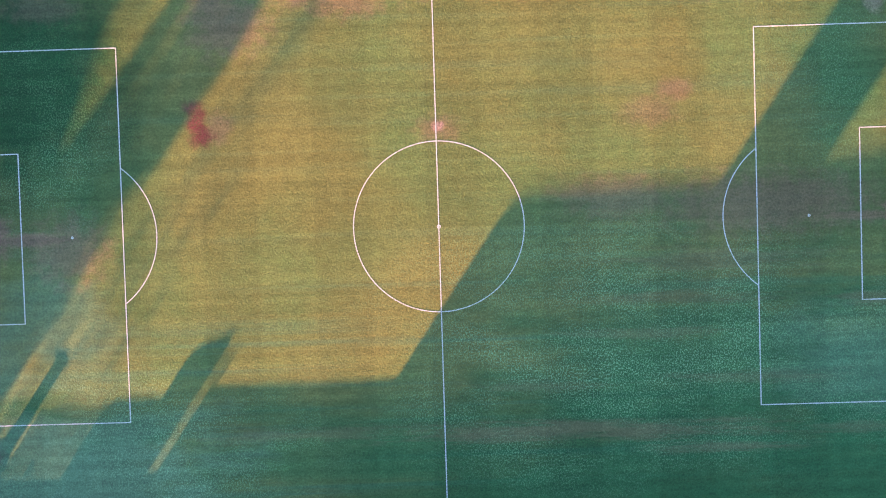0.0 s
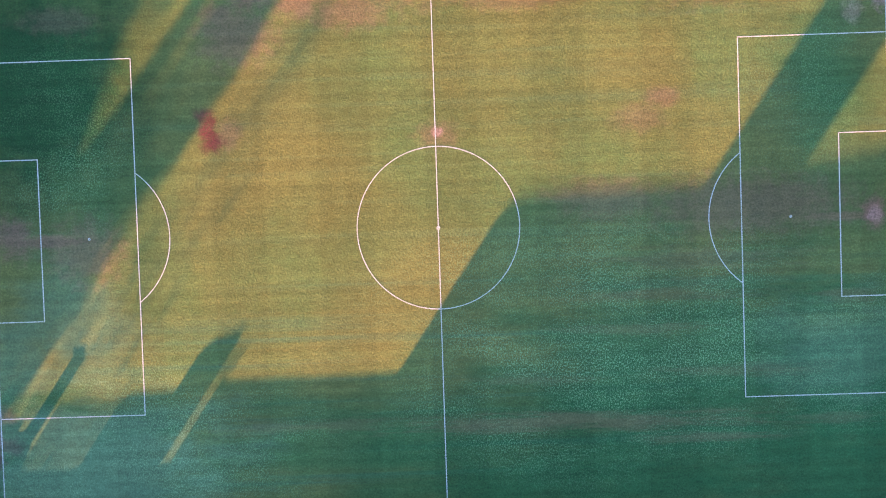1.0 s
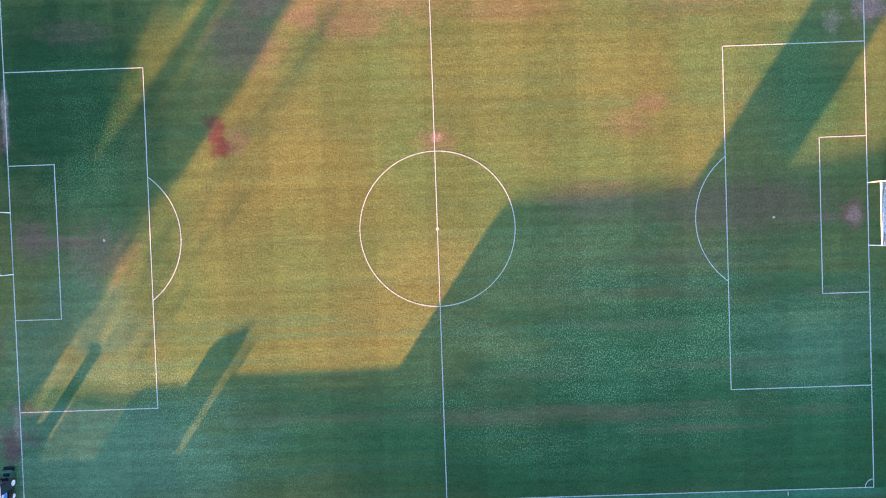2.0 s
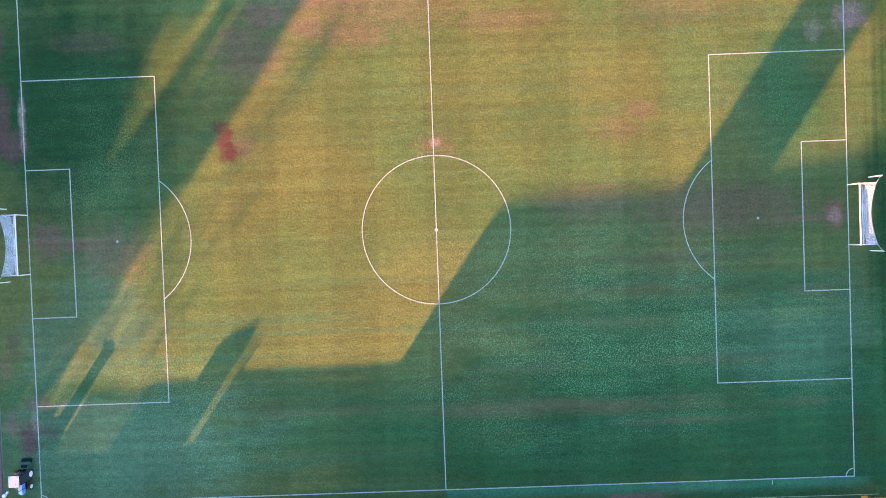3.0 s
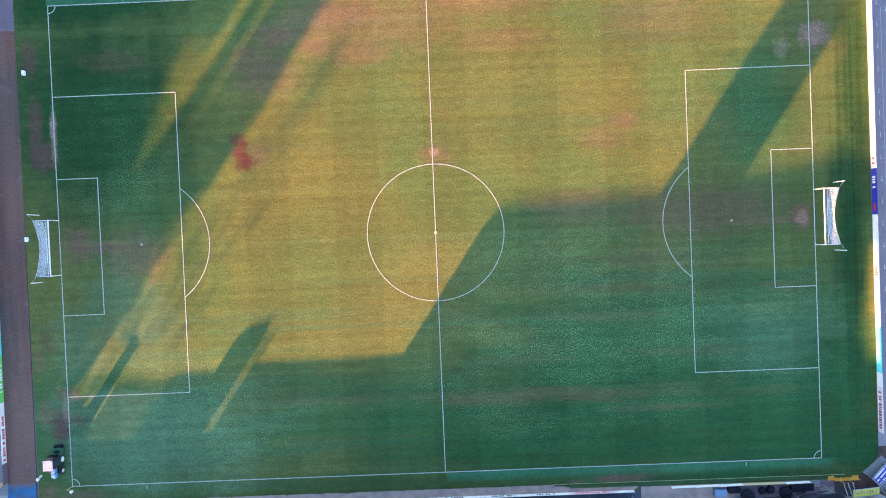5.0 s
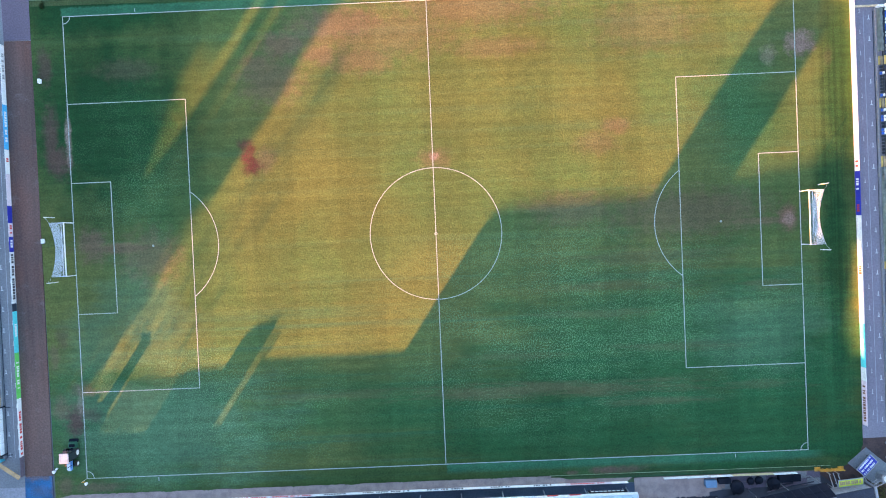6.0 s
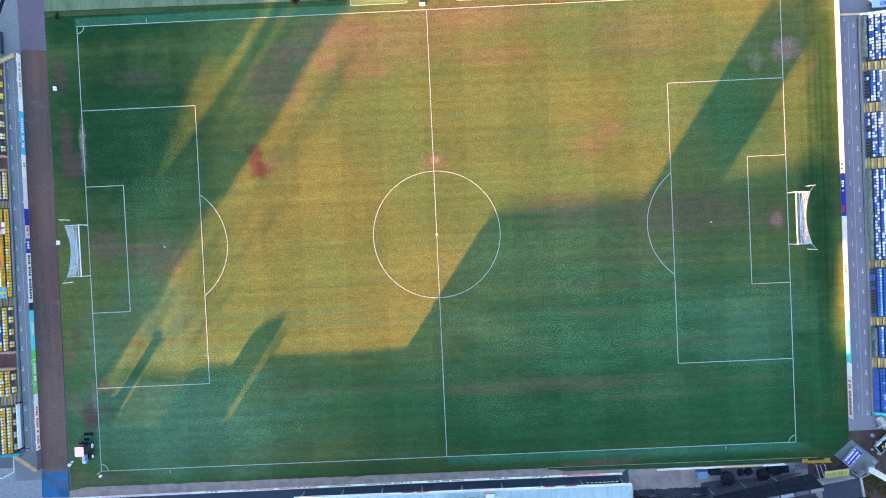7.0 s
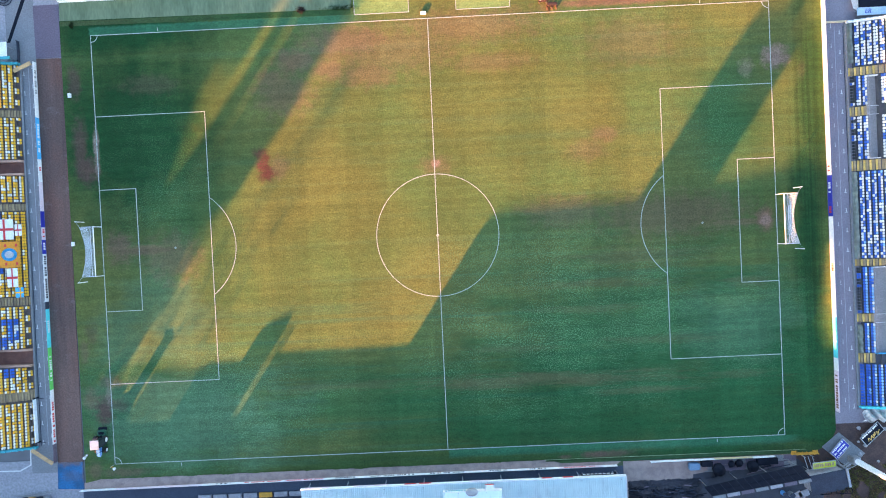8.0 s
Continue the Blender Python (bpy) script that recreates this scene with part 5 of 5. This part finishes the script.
part("shaft", rod_mesh((60.3, -36.3, 1.5), (60.3, -36.3, 30.0), 0.42, 0.22, 12), WHITE, mast)
part("base", box_mesh(59.75, -36.85, -0.05, 60.85, -35.75, 1.5, bevel=0.08), STEEL, mast)
part("head_frame", box_mesh(58.3, -36.55, 30.0, 62.3, -36.1, 32.4), STEEL, mast)
for i in range(4):
    for j in range(3):
        lx, lz = 58.8 + i, 30.4 + 0.8 * j
        part("lamp", rod_mesh((lx, -36.1, lz), (lx, -35.8, lz - 0.1), 0.25, 0.32, 12), WHITE, mast)

# rough ground with tufts behind the mast
rnd = random.Random(3)
bm = bmesh.new()
for k in range(5200):
    x, y = rnd.uniform(58.5, 70.0), rnd.uniform(-44.0, -37.2)
    if noise.noise(Vector((x * 0.4, y * 0.4, 0))) < -0.12:
        continue
    a, h = rnd.uniform(0, 6.3), rnd.uniform(0.12, 0.4)
    dx, dy = 0.09 * math.cos(a), 0.09 * math.sin(a)
    lx, ly = rnd.uniform(-.2, .2), rnd.uniform(-.2, .2)
    vs = [bm.verts.new(p) for p in ((x - dx, y - dy, -0.06), (x + dx, y + dy, -0.06), (x + lx, y + ly, h))]
    bm.faces.new(vs)
tagged(part("rough_grass", bm, surface("dry_weeds", (0.12, 0.13, 0.04), (0.16, 0.10, 0.05), 0.9, coarse=1.0, fine=5, amount=0.8, relief=0)), "rough weeds and scrub behind the mast", "weeds", "", "stuff")
rnd = random.Random(13)
for k in range(9):
    x, y = rnd.uniform(60.6, 66.5), rnd.uniform(-37.0, -31.0)
    bm = bmesh.new()
    bmesh.ops.create_icosphere(bm, subdivisions=2, radius=rnd.uniform(0.15, 0.32))
    for v in bm.verts:
        v.co *= 1 + 0.35 * noise.noise(v.co * 5 + Vector((k, 0, 0)))
    bmesh.ops.transform(bm, matrix=Matrix.Translation((x, y, 0.08)), verts=bm.verts[:])
    tagged(part("rubble_stone", bm, CONCRETE), "loose grey stone on bare dirt", "stone", "loose stones")

# crumpled white sheet at the end of the east seats
rnd = random.Random(6)
bm = bmesh.new()
vs = [[bm.verts.new((62.0 + 4.6 * i / 16, -30.8 + 2.0 * j / 9 + (0.3 * math.sin(i) if j == 0 else 0), 0.05 + max(0, 0.55 + 0.45 * math.sin(i * 1.3 + j * 0.8) + rnd.uniform(-.15, .15)) * min(1, j / 2 + 0.2))) for j in range(10)] for i in range(17)]
for i in range(16):
    for j in range(9):
        bm.faces.new((vs[i][j], vs[i + 1][j], vs[i + 1][j + 1], vs[i][j + 1]))
bmesh.ops.solidify(bm, geom=bm.faces[:], thickness=0.02)
tagged(part("plastic_sheet", bm, WHITE), "crumpled white plastic sheet beside the seat bank", "sheet")

# north-east corner: kerb, banner and white hoarding
tagged(part("yellow_kerb", box_mesh(58.6, 28.55, -0.05, 62.2, 28.8, 0.25, bevel=0.03), surface("pale_yellow_kerb", (0.7, 0.55, 0.35), rough=0.8)), "pale yellow kerb across the walkway", "kerb")
nb = thing("corner_banner", "light blue banner with dark blue letters over black cloth", "banner", (65, 30.5, 0))
bm = bmesh.new()
add_box(bm, 62.9, 29.2, 0.9, 68.5, 30.3, 1.0)
part("cloth", bm, surface("pale_blue_cloth", (0.45, 0.6, 0.72), rough=0.8), nb)
bm = bmesh.new()
add_box(bm, 63.2, 30.35, 0.9, 68.5, 33.4, 0.98)
part("black_cloth", bm, BLACK, nb)
bm = bmesh.new()
vs = [bm.verts.new(p) for p in ((61.9, 34.5, 0.1), (63.1, 34.5, 0.9), (63.1, 29.8, 0.9), (62.6, 30.4, 0.5))]
bm.faces.new(vs)
bmesh.ops.solidify(bm, geom=bm.faces[:], thickness=0.04)
part("hoarding", bm, WHITE, nb)
part("hoarding_post", rod_mesh((63.05, 30.0, -0.05), (63.05, 30.0, 0.9), 0.05), STEEL, nb)
for x in (63.4, 68.2):
    for y in (29.4, 33.2):
        part("post", rod_mesh((x, y, -0.05), (x, y, 0.92), 0.05), STEEL, nb)
txt = bpy.data.curves.new("letters", "FONT")
txt.body = "ER"
txt.size = 0.9
txt.shear = 0.25
txt.extrude = 0.01
txt.materials.append(NAVY)
tob = new("letters", txt)
tob.parent = nb
tob.matrix_parent_inverse = nb.matrix_basis.inverted()
tob.matrix_basis = pose(63.9, 29.45, 1.02)

# north-west corner: white canopy, dark strip, coil of hose
cn = thing("canopy", "white ticket canopy with a teal edge at the stand end", "canopy", (-66, 30, 0))
part("top", box_mesh(-68.5, 29.3, 2.0, -61.9, 31.4, 2.12, bevel=0.04), WHITE, cn)
part("edge", box_mesh(-68.5, 28.95, 1.7, -61.7, 29.3, 2.0), TEAL, cn)
for x in (-68.2, -62.2):
    part("post", rod_mesh((x, 30.9, -0.08), (x, 30.9, 2.0), 0.06), STEEL, cn)
    part("post", rod_mesh((x, 29.2, -0.08), (x, 29.2, 1.8), 0.06), STEEL, cn)
tagged(poly_sheet("drain_cover", [(-63.15, 31.9), (-62.65, 31.9), (-59.9, 38.6), (-58.9, 42.0), (-59.5, 42.0), (-60.6, 38.3)], 0.0, BLACK, "dark strip across the concrete yard", "drain"), "", "", "", "structure")
coil = thing("hose_coil", "grey coil of hose lying in the corner yard", "hose", (-63.2, 38.6, 0))
for k in range(5):
    bm = bmesh.new()
    r, n = 1.25 - 0.16 * k, 28
    ring = [(-63.2 + 0.1 * math.sin(k * 2) + r * math.cos(6.2832 * i / n), 38.6 + 0.1 * math.cos(k * 3) + r * math.sin(6.2832 * i / n), 0.0 + 0.05 * k) for i in range(n)]
    for p, q in zip(ring, ring[1:] + ring[:1]):
        add_rod(bm, p, q, 0.07, None, 6)
    part("loop", bm, DARKGREY, coil)
fp = thing("fence_panel", "narrow dark fence panel at the end of the seats", "fence", (-61.35, 30.4, 0))
part("panel", box_mesh(-61.42, 28.9, -0.06, -61.3, 32.0, 0.5), DARKGREY, fp)
for y in (29.0, 31.9):
    part("post", rod_mesh((-61.36, y, -0.06), (-61.36, y, 0.7), 0.06), BLACK, fp)


def timber_arm(name, a, b):
    g = thing(name, "ochre timber barrier arm closing the walkway", "barrier", (a[0], a[1], 0), "walkway barriers")
    m = Matrix.Translation(((a[0] + b[0]) / 2, (a[1] + b[1]) / 2, 0)) @ Matrix.Rotation(math.atan2(b[1] - a[1], b[0] - a[0]), 4, "Z")
    ln = math.dist(a, b) / 2
    bm = bmesh.new()
    add_box(bm, -ln, -0.28, 0.75, ln, 0.28, 0.85, 0, m)
    part("plank", bm, TANPLANK, g)
    for t in (-0.85, 0.85):
        bm = bmesh.new()
        add_box(bm, t * ln - 0.06, -0.06, -0.08, t * ln + 0.06, 0.06, 0.76, 0, m)
        part("post", bm, PALEWOOD, g)


timber_arm("walkway_barrier", (-61.9, 27.4), (-59.3, 28.5))
timber_arm("walkway_barrier", (-62.6, -29.4), (-59.5, -31.6))
yard = thing("yard_line", "white painted line on the concrete yard", "markings", kind="structure")
for a, b in (((-63.3, -29.4), (-63.4, -31.9)), ((-63.4, -31.9), (-65.1, -32.75)), ((-65.1, -32.75), (-72.0, -32.6))):
    m = Matrix.Translation(((a[0] + b[0]) / 2, (a[1] + b[1]) / 2, -0.05)) @ Matrix.Rotation(math.atan2(b[1] - a[1], b[0] - a[0]), 4, "Z")
    bm = bmesh.new()
    add_box(bm, -math.dist(a, b) / 2 - 0.08, -0.1, -0.02, math.dist(a, b) / 2, 0.1, 0.006, 0, m)
    part("line", bm, MARKPAINT, yard)
# clutter along the south edge of the corner yard
yb = thing("crowd_barrier", "grey steel crowd barrier along the corner yard", "barrier", (-62, -36.1, 0))
for z in (0.1, 1.0):
    part("rail", rod_mesh((-65.5, -36.5, z), (-59.7, -35.95, z), 0.045), STEEL, yb)
for k in range(13):
    t = k / 12
    x, y = -65.5 + 5.8 * t, -36.5 + 0.55 * t
    part("bar", rod_mesh((x, y, -0.08), (x, y, 1.0), 0.03), STEEL, yb)
for k, (x, m, lab) in enumerate(((-64.6, DARKGREY, "dark storage bin against the barrier"), (-63.4, YELLOWSTEEL, "yellow grit bin against the barrier"), (-62.2, DARKGREY, "dark storage bin against the barrier"), (-60.9, STEEL, "grey storage bin against the barrier"))):
    bn2 = thing("storage_bin", lab, "bin", (x, -37.0, 0), "storage bins")
    part("body", box_mesh(x - 0.45, -37.5, -0.06, x + 0.45, -36.75, 0.7, bevel=0.05), m, bn2)
    part("lid", box_mesh(x - 0.5, -37.55, 0.7, x + 0.5, -36.7, 0.78, bevel=0.03), BLACK if k == 1 else m, bn2)
# white front barrier of the west seats
wb = thing("front_barrier", "white panel barrier in front of the yellow seats", "barrier", (-61.8, -25, 0))
for k in range(4):
    y = -21.7 - 1.65 * k
    part("panel", box_mesh(-61.9, y - 1.6, 0.0, -61.75, y, 1.0, bevel=0.02), WHITE, wb)
for y in (-21.6, -28.3):
    part("post", rod_mesh((-61.6, y, -0.05), (-61.6, y, 1.3), 0.09), BLACK, wb)
    part("stay", rod_mesh((-61.6, y, 1.0), (-60.8, y - 0.2, 0.0), 0.05), DARKGREY, wb)

# small painted marks on the walkways
for side, x, slant in ((-1, -61.05, 0.006), (1, 60.85, -0.004)):
    g = thing("walkway_marks", "small white painted arrows along the walkway", "markings", kind="structure")
    for k in range(20):
        y = 27.2 - 2.93 * k
        for dx, w, y1 in ((0.0, 1.0, y), (-side * 1.25, 0.55, y + 1.0)):
            xm = x + slant * y1 + dx
            bm = bmesh.new()
            add_box(bm, xm - 0.05 * w, y1 - 0.28, -0.03, xm + 0.05 * w, y1 + 0.28, -0.012)
            add_box(bm, xm - 0.18 * w, y1 - 0.34, -0.03, xm + 0.18 * w, y1 - 0.26, -0.012)
            part("mark", bm, MARKPAINT, g)
    bm = bmesh.new()
    add_box(bm, -0.035, -29.0, -0.03, 0.035, 28.0, -0.014, 0, Matrix.Translation((x - side * 0.72, 0, 0)) @ Matrix.Rotation(-slant, 4, "Z"))
    part("line", bm, STEEL, g)
    bm = bmesh.new()
    add_box(bm, -0.05, -29.0, -0.03, 0.05, 28.0, -0.013, 0, Matrix.Translation((side * 61.4, 0, 0)) @ Matrix.Rotation(-slant, 4, "Z"))
    part("drain", bm, DARKGREY, g, "dark drain slot at the foot of the seats")

# ---- small things on the pitch ----
def white_box(x, y):
    g = thing("equipment_box", "small white plastic equipment box on rough grass", "box", (x, y, 0), "white boxes")
    part("body", box_mesh(x - 0.19, y - 0.3, 0, x + 0.19, y + 0.3, 0.36, bevel=0.05), WHITE, g)
    part("lid", box_mesh(x - 0.21, y - 0.32, 0.36, x + 0.21, y + 0.32, 0.41, bevel=0.02), WHITE, g)


white_box(-54.05, 23.5)
white_box(-54.8, 1.3)
g = thing("marker_board", "small white substitution board lying at the halfway line", "box", (-0.55, 33.1, 0))
part("body", box_mesh(-1.0, 32.85, 0, -0.15, 33.35, 0.25, bevel=0.06), WHITE, g)


def bucket(x, y, r):
    bm = rod_mesh((x, y, 0), (x, y, 0.32), r * 0.8, r, 16)
    g = thing("bucket", "round white plastic bucket standing on grass", "bucket", (x, y, 0), "white buckets")
    part("body", bm, WHITE, g)
    part("rim", rod_mesh((x, y, 0.3), (x, y, 0.35), r * 1.08, r * 1.08, 16), WHITE, g)


bucket(-50.55, -32.95, 0.2)
bucket(-55.0, -31.1, 0.22)
bucket(-54.6, -30.7, 0.14)


def corner_flag(x, y):
    g = thing("corner_flag", "thin white corner flag pole with a small flag", "flag", (x, y, 0), "corner flags")
    part("pole", rod_mesh((x, y, 0), (x, y, 1.55), 0.025), WHITE, g)
    part("flag", box_mesh(x, y - 0.012, 1.2, x + 0.4, y + 0.012, 1.5), YELLOWSTEEL, g)


corner_flag(-A, -B)


# compact tractor with a mower behind it
def wheel(g, x, y, r, w):
    t = part("wheel", rod_mesh((x - w / 2, y, r), (x + w / 2, y, r), r, r, 24), RUBBER, g)
    part("rim", rod_mesh((x - w / 2 - 0.02, y, r), (x + w / 2 + 0.02, y, r), r * 0.6, r * 0.6, 16), WHITE, t)


tr = thing("tractor", "compact blue tractor with a white cab roof beside the corner", "tractor", (-52.3, -29.0, 0))
for dx in (-0.72, 0.72):
    wheel(tr, -52.25 + dx, -28.35, 0.58, 0.4)
    wheel(tr, -52.25 + dx * 0.95, -29.95, 0.42, 0.3)
part("chassis", box_mesh(-52.55, -30.3, 0.4, -51.95, -27.9, 0.85, bevel=0.05), BLACK, tr)
part("bonnet", box_mesh(-52.62, -30.75, 0.75, -51.88, -29.2, 1.3, bevel=0.16), TRACTORBLUE, tr, "rounded blue bonnet")
part("fender", box_mesh(-53.1, -28.9, 1.05, -51.4, -27.9, 1.2, bevel=0.06), DARKGREY, tr)
part("seat", box_mesh(-52.45, -28.6, 1.2, -52.05, -28.2, 1.5, bevel=0.05), BLACK, tr)
CX0, CX1, CY0, CY1 = -52.05, -51.3, -29.05, -27.85
for x in (CX0 + 0.06, CX1 - 0.06):
    for y in (CY0 + 0.06, CY1 - 0.06):
        part("cab_pillar", rod_mesh((x, y, 0.95), (x, y, 2.88), 0.05), BLACK, tr)
for y in (CY0 + 0.04, CY1 - 0.04):
    part("windscreen", box_mesh(CX0 + 0.1, y - 0.015, 1.0, CX1 - 0.1, y + 0.015, 2.86), GLASSDARK, tr)
for x in (CX0 + 0.04, CX1 - 0.04):
    part("cab_door", box_mesh(x - 0.015, CY0 + 0.1, 0.7, x + 0.015, CY1 - 0.1, 2.86), GLASSDARK, tr)
part("cab_floor", box_mesh(CX0 + 0.05, CY0 + 0.05, 0.62, CX1 - 0.05, CY1 - 0.05, 0.75), BLACK, tr)
part("roof_rim", box_mesh(CX0 - 0.56, CY0 - 0.14, 2.86, CX1 + 0.08, CY1 + 0.14, 2.89, bevel=0.01), BLACK, tr)
part("cab_roof", box_mesh(CX0 - 0.52, CY0 - 0.1, 2.89, CX1 + 0.04, CY1 + 0.1, 2.96, bevel=0.03), CABGREY, tr, "square pale grey cab roof")
for k in range(4):
    part("roof_rib", box_mesh(CX0 - 0.4 + 0.31 * k, CY0, 2.955, CX0 - 0.3 + 0.31 * k, CY1, 2.985, bevel=0.01), CABGREY, tr)
part("exhaust", rod_mesh((-51.8, -29.9, 1.2), (-51.8, -29.9, 2.4), 0.04), BLACK, tr)
mw = thing("mower", "dark green and black roller mower hitched behind a tractor", "mower", (-52.1, -27.2, 0))
part("deck", box_mesh(-52.6, -27.8, 0.25, -51.3, -26.85, 0.75, bevel=0.16), TRACTORGREEN, mw)
part("roller", rod_mesh((-52.5, -26.75, 0.25), (-51.4, -26.75, 0.25), 0.25, 0.25, 20), BLACK, mw)
part("hitch", box_mesh(-52.2, -28.0, 0.5, -51.95, -27.6, 0.65), BLACK, mw)
part("hood", box_mesh(-52.35, -27.5, 0.75, -51.55, -27.1, 0.9, bevel=0.06), BLACK, mw)

# small rusty machine on the far touchline
rm = thing("turf_cutter", "small rusty brown wheeled turf cutter on the touchline", "machine", (18.2, 33.0, 0))
part("body", box_mesh(17.7, 32.95, 0.35, 19.2, 33.5, 0.85, bevel=0.1), BROWNMETAL, rm)
for x in (17.75, 18.45, 19.1):
    part("wheel", rod_mesh((x - 0.08, 32.85, 0.3), (x + 0.08, 32.85, 0.3), 0.3, 0.3, 16), BROWNMETAL, rm)
part("handle", rod_mesh((17.9, 32.9, 0.5), (17.8, 32.1, 0.9), 0.05), BROWNMETAL, rm)
part("handle", rod_mesh((18.1, 32.9, 0.5), (18.0, 32.1, 0.9), 0.05), BROWNMETAL, rm)
rm = thing("turf_trailer", "low rusty brown trailer with turf clods", "trailer", (17.2, 33.9, 0))
part("bed", box_mesh(16.5, 33.7, 0.3, 17.9, 34.6, 0.5, bevel=0.05), BROWNMETAL, rm)
for x in (16.7, 17.7):
    part("wheel", rod_mesh((x - 0.08, 33.7, 0.25), (x + 0.08, 33.7, 0.25), 0.25, 0.25, 14), RUBBER, rm)
for k in range(5):
    x, y = 16.8 + 0.22 * k, 34.0 + 0.1 * (k % 3)
    part("clod", box_mesh(x - .12, y - .2, 0.5, x + .12, y + .2, 0.7, bevel=0.06), (DIRT if k % 2 else CONCRETE), rm)
# dark clump and green roller cover by the mossy path


def clump(x, y, w, d, label, mat_, seed):
    bm = bmesh.new()
    r = random.Random(seed)
    for k in range(260):
        px, py = x + r.gauss(0, w / 2.6), y + r.gauss(0, d / 2.6)
        a, h = r.uniform(0, 6.3), r.uniform(0.05, 0.25)
        dx, dy = 0.1 * math.cos(a), 0.1 * math.sin(a)
        bm.faces.new([bm.verts.new(p) for p in ((px - dx, py - dy, 0), (px + dx, py + dy, 0), (px + r.uniform(-.1, .1), py + r.uniform(-.1, .1), h))])
    tagged(part("grass_tuft", bm, mat_), label, "grass", "", "stuff")


clump(-12.8, 34.5, 2.8, 0.5, "dark tuft of long grass beside the path", VERGE, 1)
clump(-18.8, 34.5, 0.8, 0.6, "brown dead tuft beside the path", DIRT, 2)
clump(-53.3, 34.0, 0.35, 0.45, "dark tuft of long grass in the corner", VERGE, 3)
bm = box_mesh(-39.8, 37.4, 0, -31.0, 39.0, 0.5, bevel=0.2)
tagged(part("rolled_cover", bm, TRACTORGREEN), "rolled dark green pitch cover on the mossy path", "cover")

# closing walls of the place, out past the seats
for name, a in (("wall_north", (-75, 44, -0.1, 75, 44.4, 2.2)),):
    tagged(part(name, box_mesh(*a), CONCRETE), "plain concrete perimeter wall", "wall", "", "structure")


# ---- unseen hall and trees beyond the south-west corner, added for their shadows ----
hall = thing("west_shade_hall", "unseen brick hall with a hipped slate roof, added for its shadow", "building", (-130, -78, 0))
part("wall", box_mesh(-170, -82, -0.1, -100.3, -75, 15.0), BRICK, hall)
bm = bmesh.new()
base = [bm.verts.new(p) for p in ((-170.5, -82.3, 15.0), (-99.6, -82.3, 15.0), (-99.6, -74.8, 15.0), (-170.5, -74.8, 15.0))]
ridge = [bm.verts.new(p) for p in ((-165, -78.5, 23.0), (-110.5, -78.5, 23.0))]
for f in ((base[0], base[1], ridge[1], ridge[0]), (base[1], base[2], ridge[1]), (base[2], base[3], ridge[0], ridge[1]), (base[3], base[0], ridge[0]), (base[3], base[2], base[1], base[0])):
    bm.faces.new(f)
bmesh.ops.recalc_face_normals(bm, faces=bm.faces[:])
part("roof", bm, SLATE, hall)
tagged(part("garage_block", box_mesh(-100.2, -79, -0.1, -90.0, -75, 8.0), BRICK), "unseen plain brick block under poplars, added for its shadow", "building")


def poplar(x, y, height, radius, low, leaves, seed, girth=0.4):
    rnd = random.Random(seed)
    g = thing("poplar_tree", "unseen poplar placed to cast streaked shade over the pitch", "tree", (x, y, 0), "poplars")
    bm = bmesh.new()
    add_rod(bm, (x, y, -0.1), (x, y, height * 0.92), girth, min(0.04, girth), 10)
    for k in range(34):
        z = low + (height * 0.93 - low) * k / 34
        a = rnd.uniform(0, 6.283)
        ln = radius * 0.8 * math.sin(math.pi * min(1, 0.2 + 0.75 * k / 34))
        add_rod(bm, (x, y, z), (x + ln * math.cos(a), y + ln * math.sin(a), z + ln * 1.2), girth * 0.22, 0.015, 5)
    part("trunk", bm, BARK, g)
    verts, faces = [], []
    for k in range(leaves):
        t = rnd.random()
        z = low + (height - low) * t
        r = radius * (math.sin(math.pi * min(1, 0.12 + 0.86 * t)) ** 0.6) * math.sqrt(rnd.random()) * (0.85 + 0.4 * noise.noise(Vector((z * 0.5, seed, 0))))
        a = rnd.uniform(0, 6.283)
        c = Vector((x + r * math.cos(a), y + r * math.sin(a), z))
        u = Vector((rnd.gauss(0, 1), rnd.gauss(0, 1), rnd.gauss(0, 1))).normalized() * rnd.uniform(0.18, 0.34)
        w = u.orthogonal().normalized() * rnd.uniform(0.14, 0.26)
        n = len(verts)
        verts += [tuple(c - u), tuple(c + w), tuple(c + u), tuple(c - w)]
        faces.append((n, n + 1, n + 2, n + 3))
    me = bpy.data.meshes.new("crown")
    me.from_pydata(verts, [], faces)
    me.materials.append(LEAF)
    ob = new("crown", me)
    ob.parent = g
    ob.matrix_parent_inverse = g.matrix_basis.inverted()
    return g


# each crown is set out of view to shape a streak of shade
poplar(-95.0, -74.0, 24.0, 1.6, 7.0, 2600, 1)
poplar(-91.6, -74.0, 25.0, 2.05, 8.0, 2800, 2)
poplar(-88.4, -74.0, 24.5, 2.5, 2.5, 1500, 3)
poplar(-88.0, -74.6, 25.0, 2.6, 15.2, 1700, 9, 0.1)
poplar(-96.9, -75.0, 16.6, 2.8, 3.0, 5200, 6)
poplar(-93.2, -75.2, 17.0, 3.1, 3.0, 3200, 7)
poplar(-89.3, -74.8, 16.8, 2.9, 3.0, 900, 8)
poplar(-100.8, -73.0, 26.0, 4.8, 18.8, 4600, 5, 0.12)
poplar(-81.0, -75.0, 19.0, 5.0, 6.0, 380, 4, 0.01)
poplar(-85.6, -75.0, 13.0, 1.6, 4.0, 130, 11, 0.03)
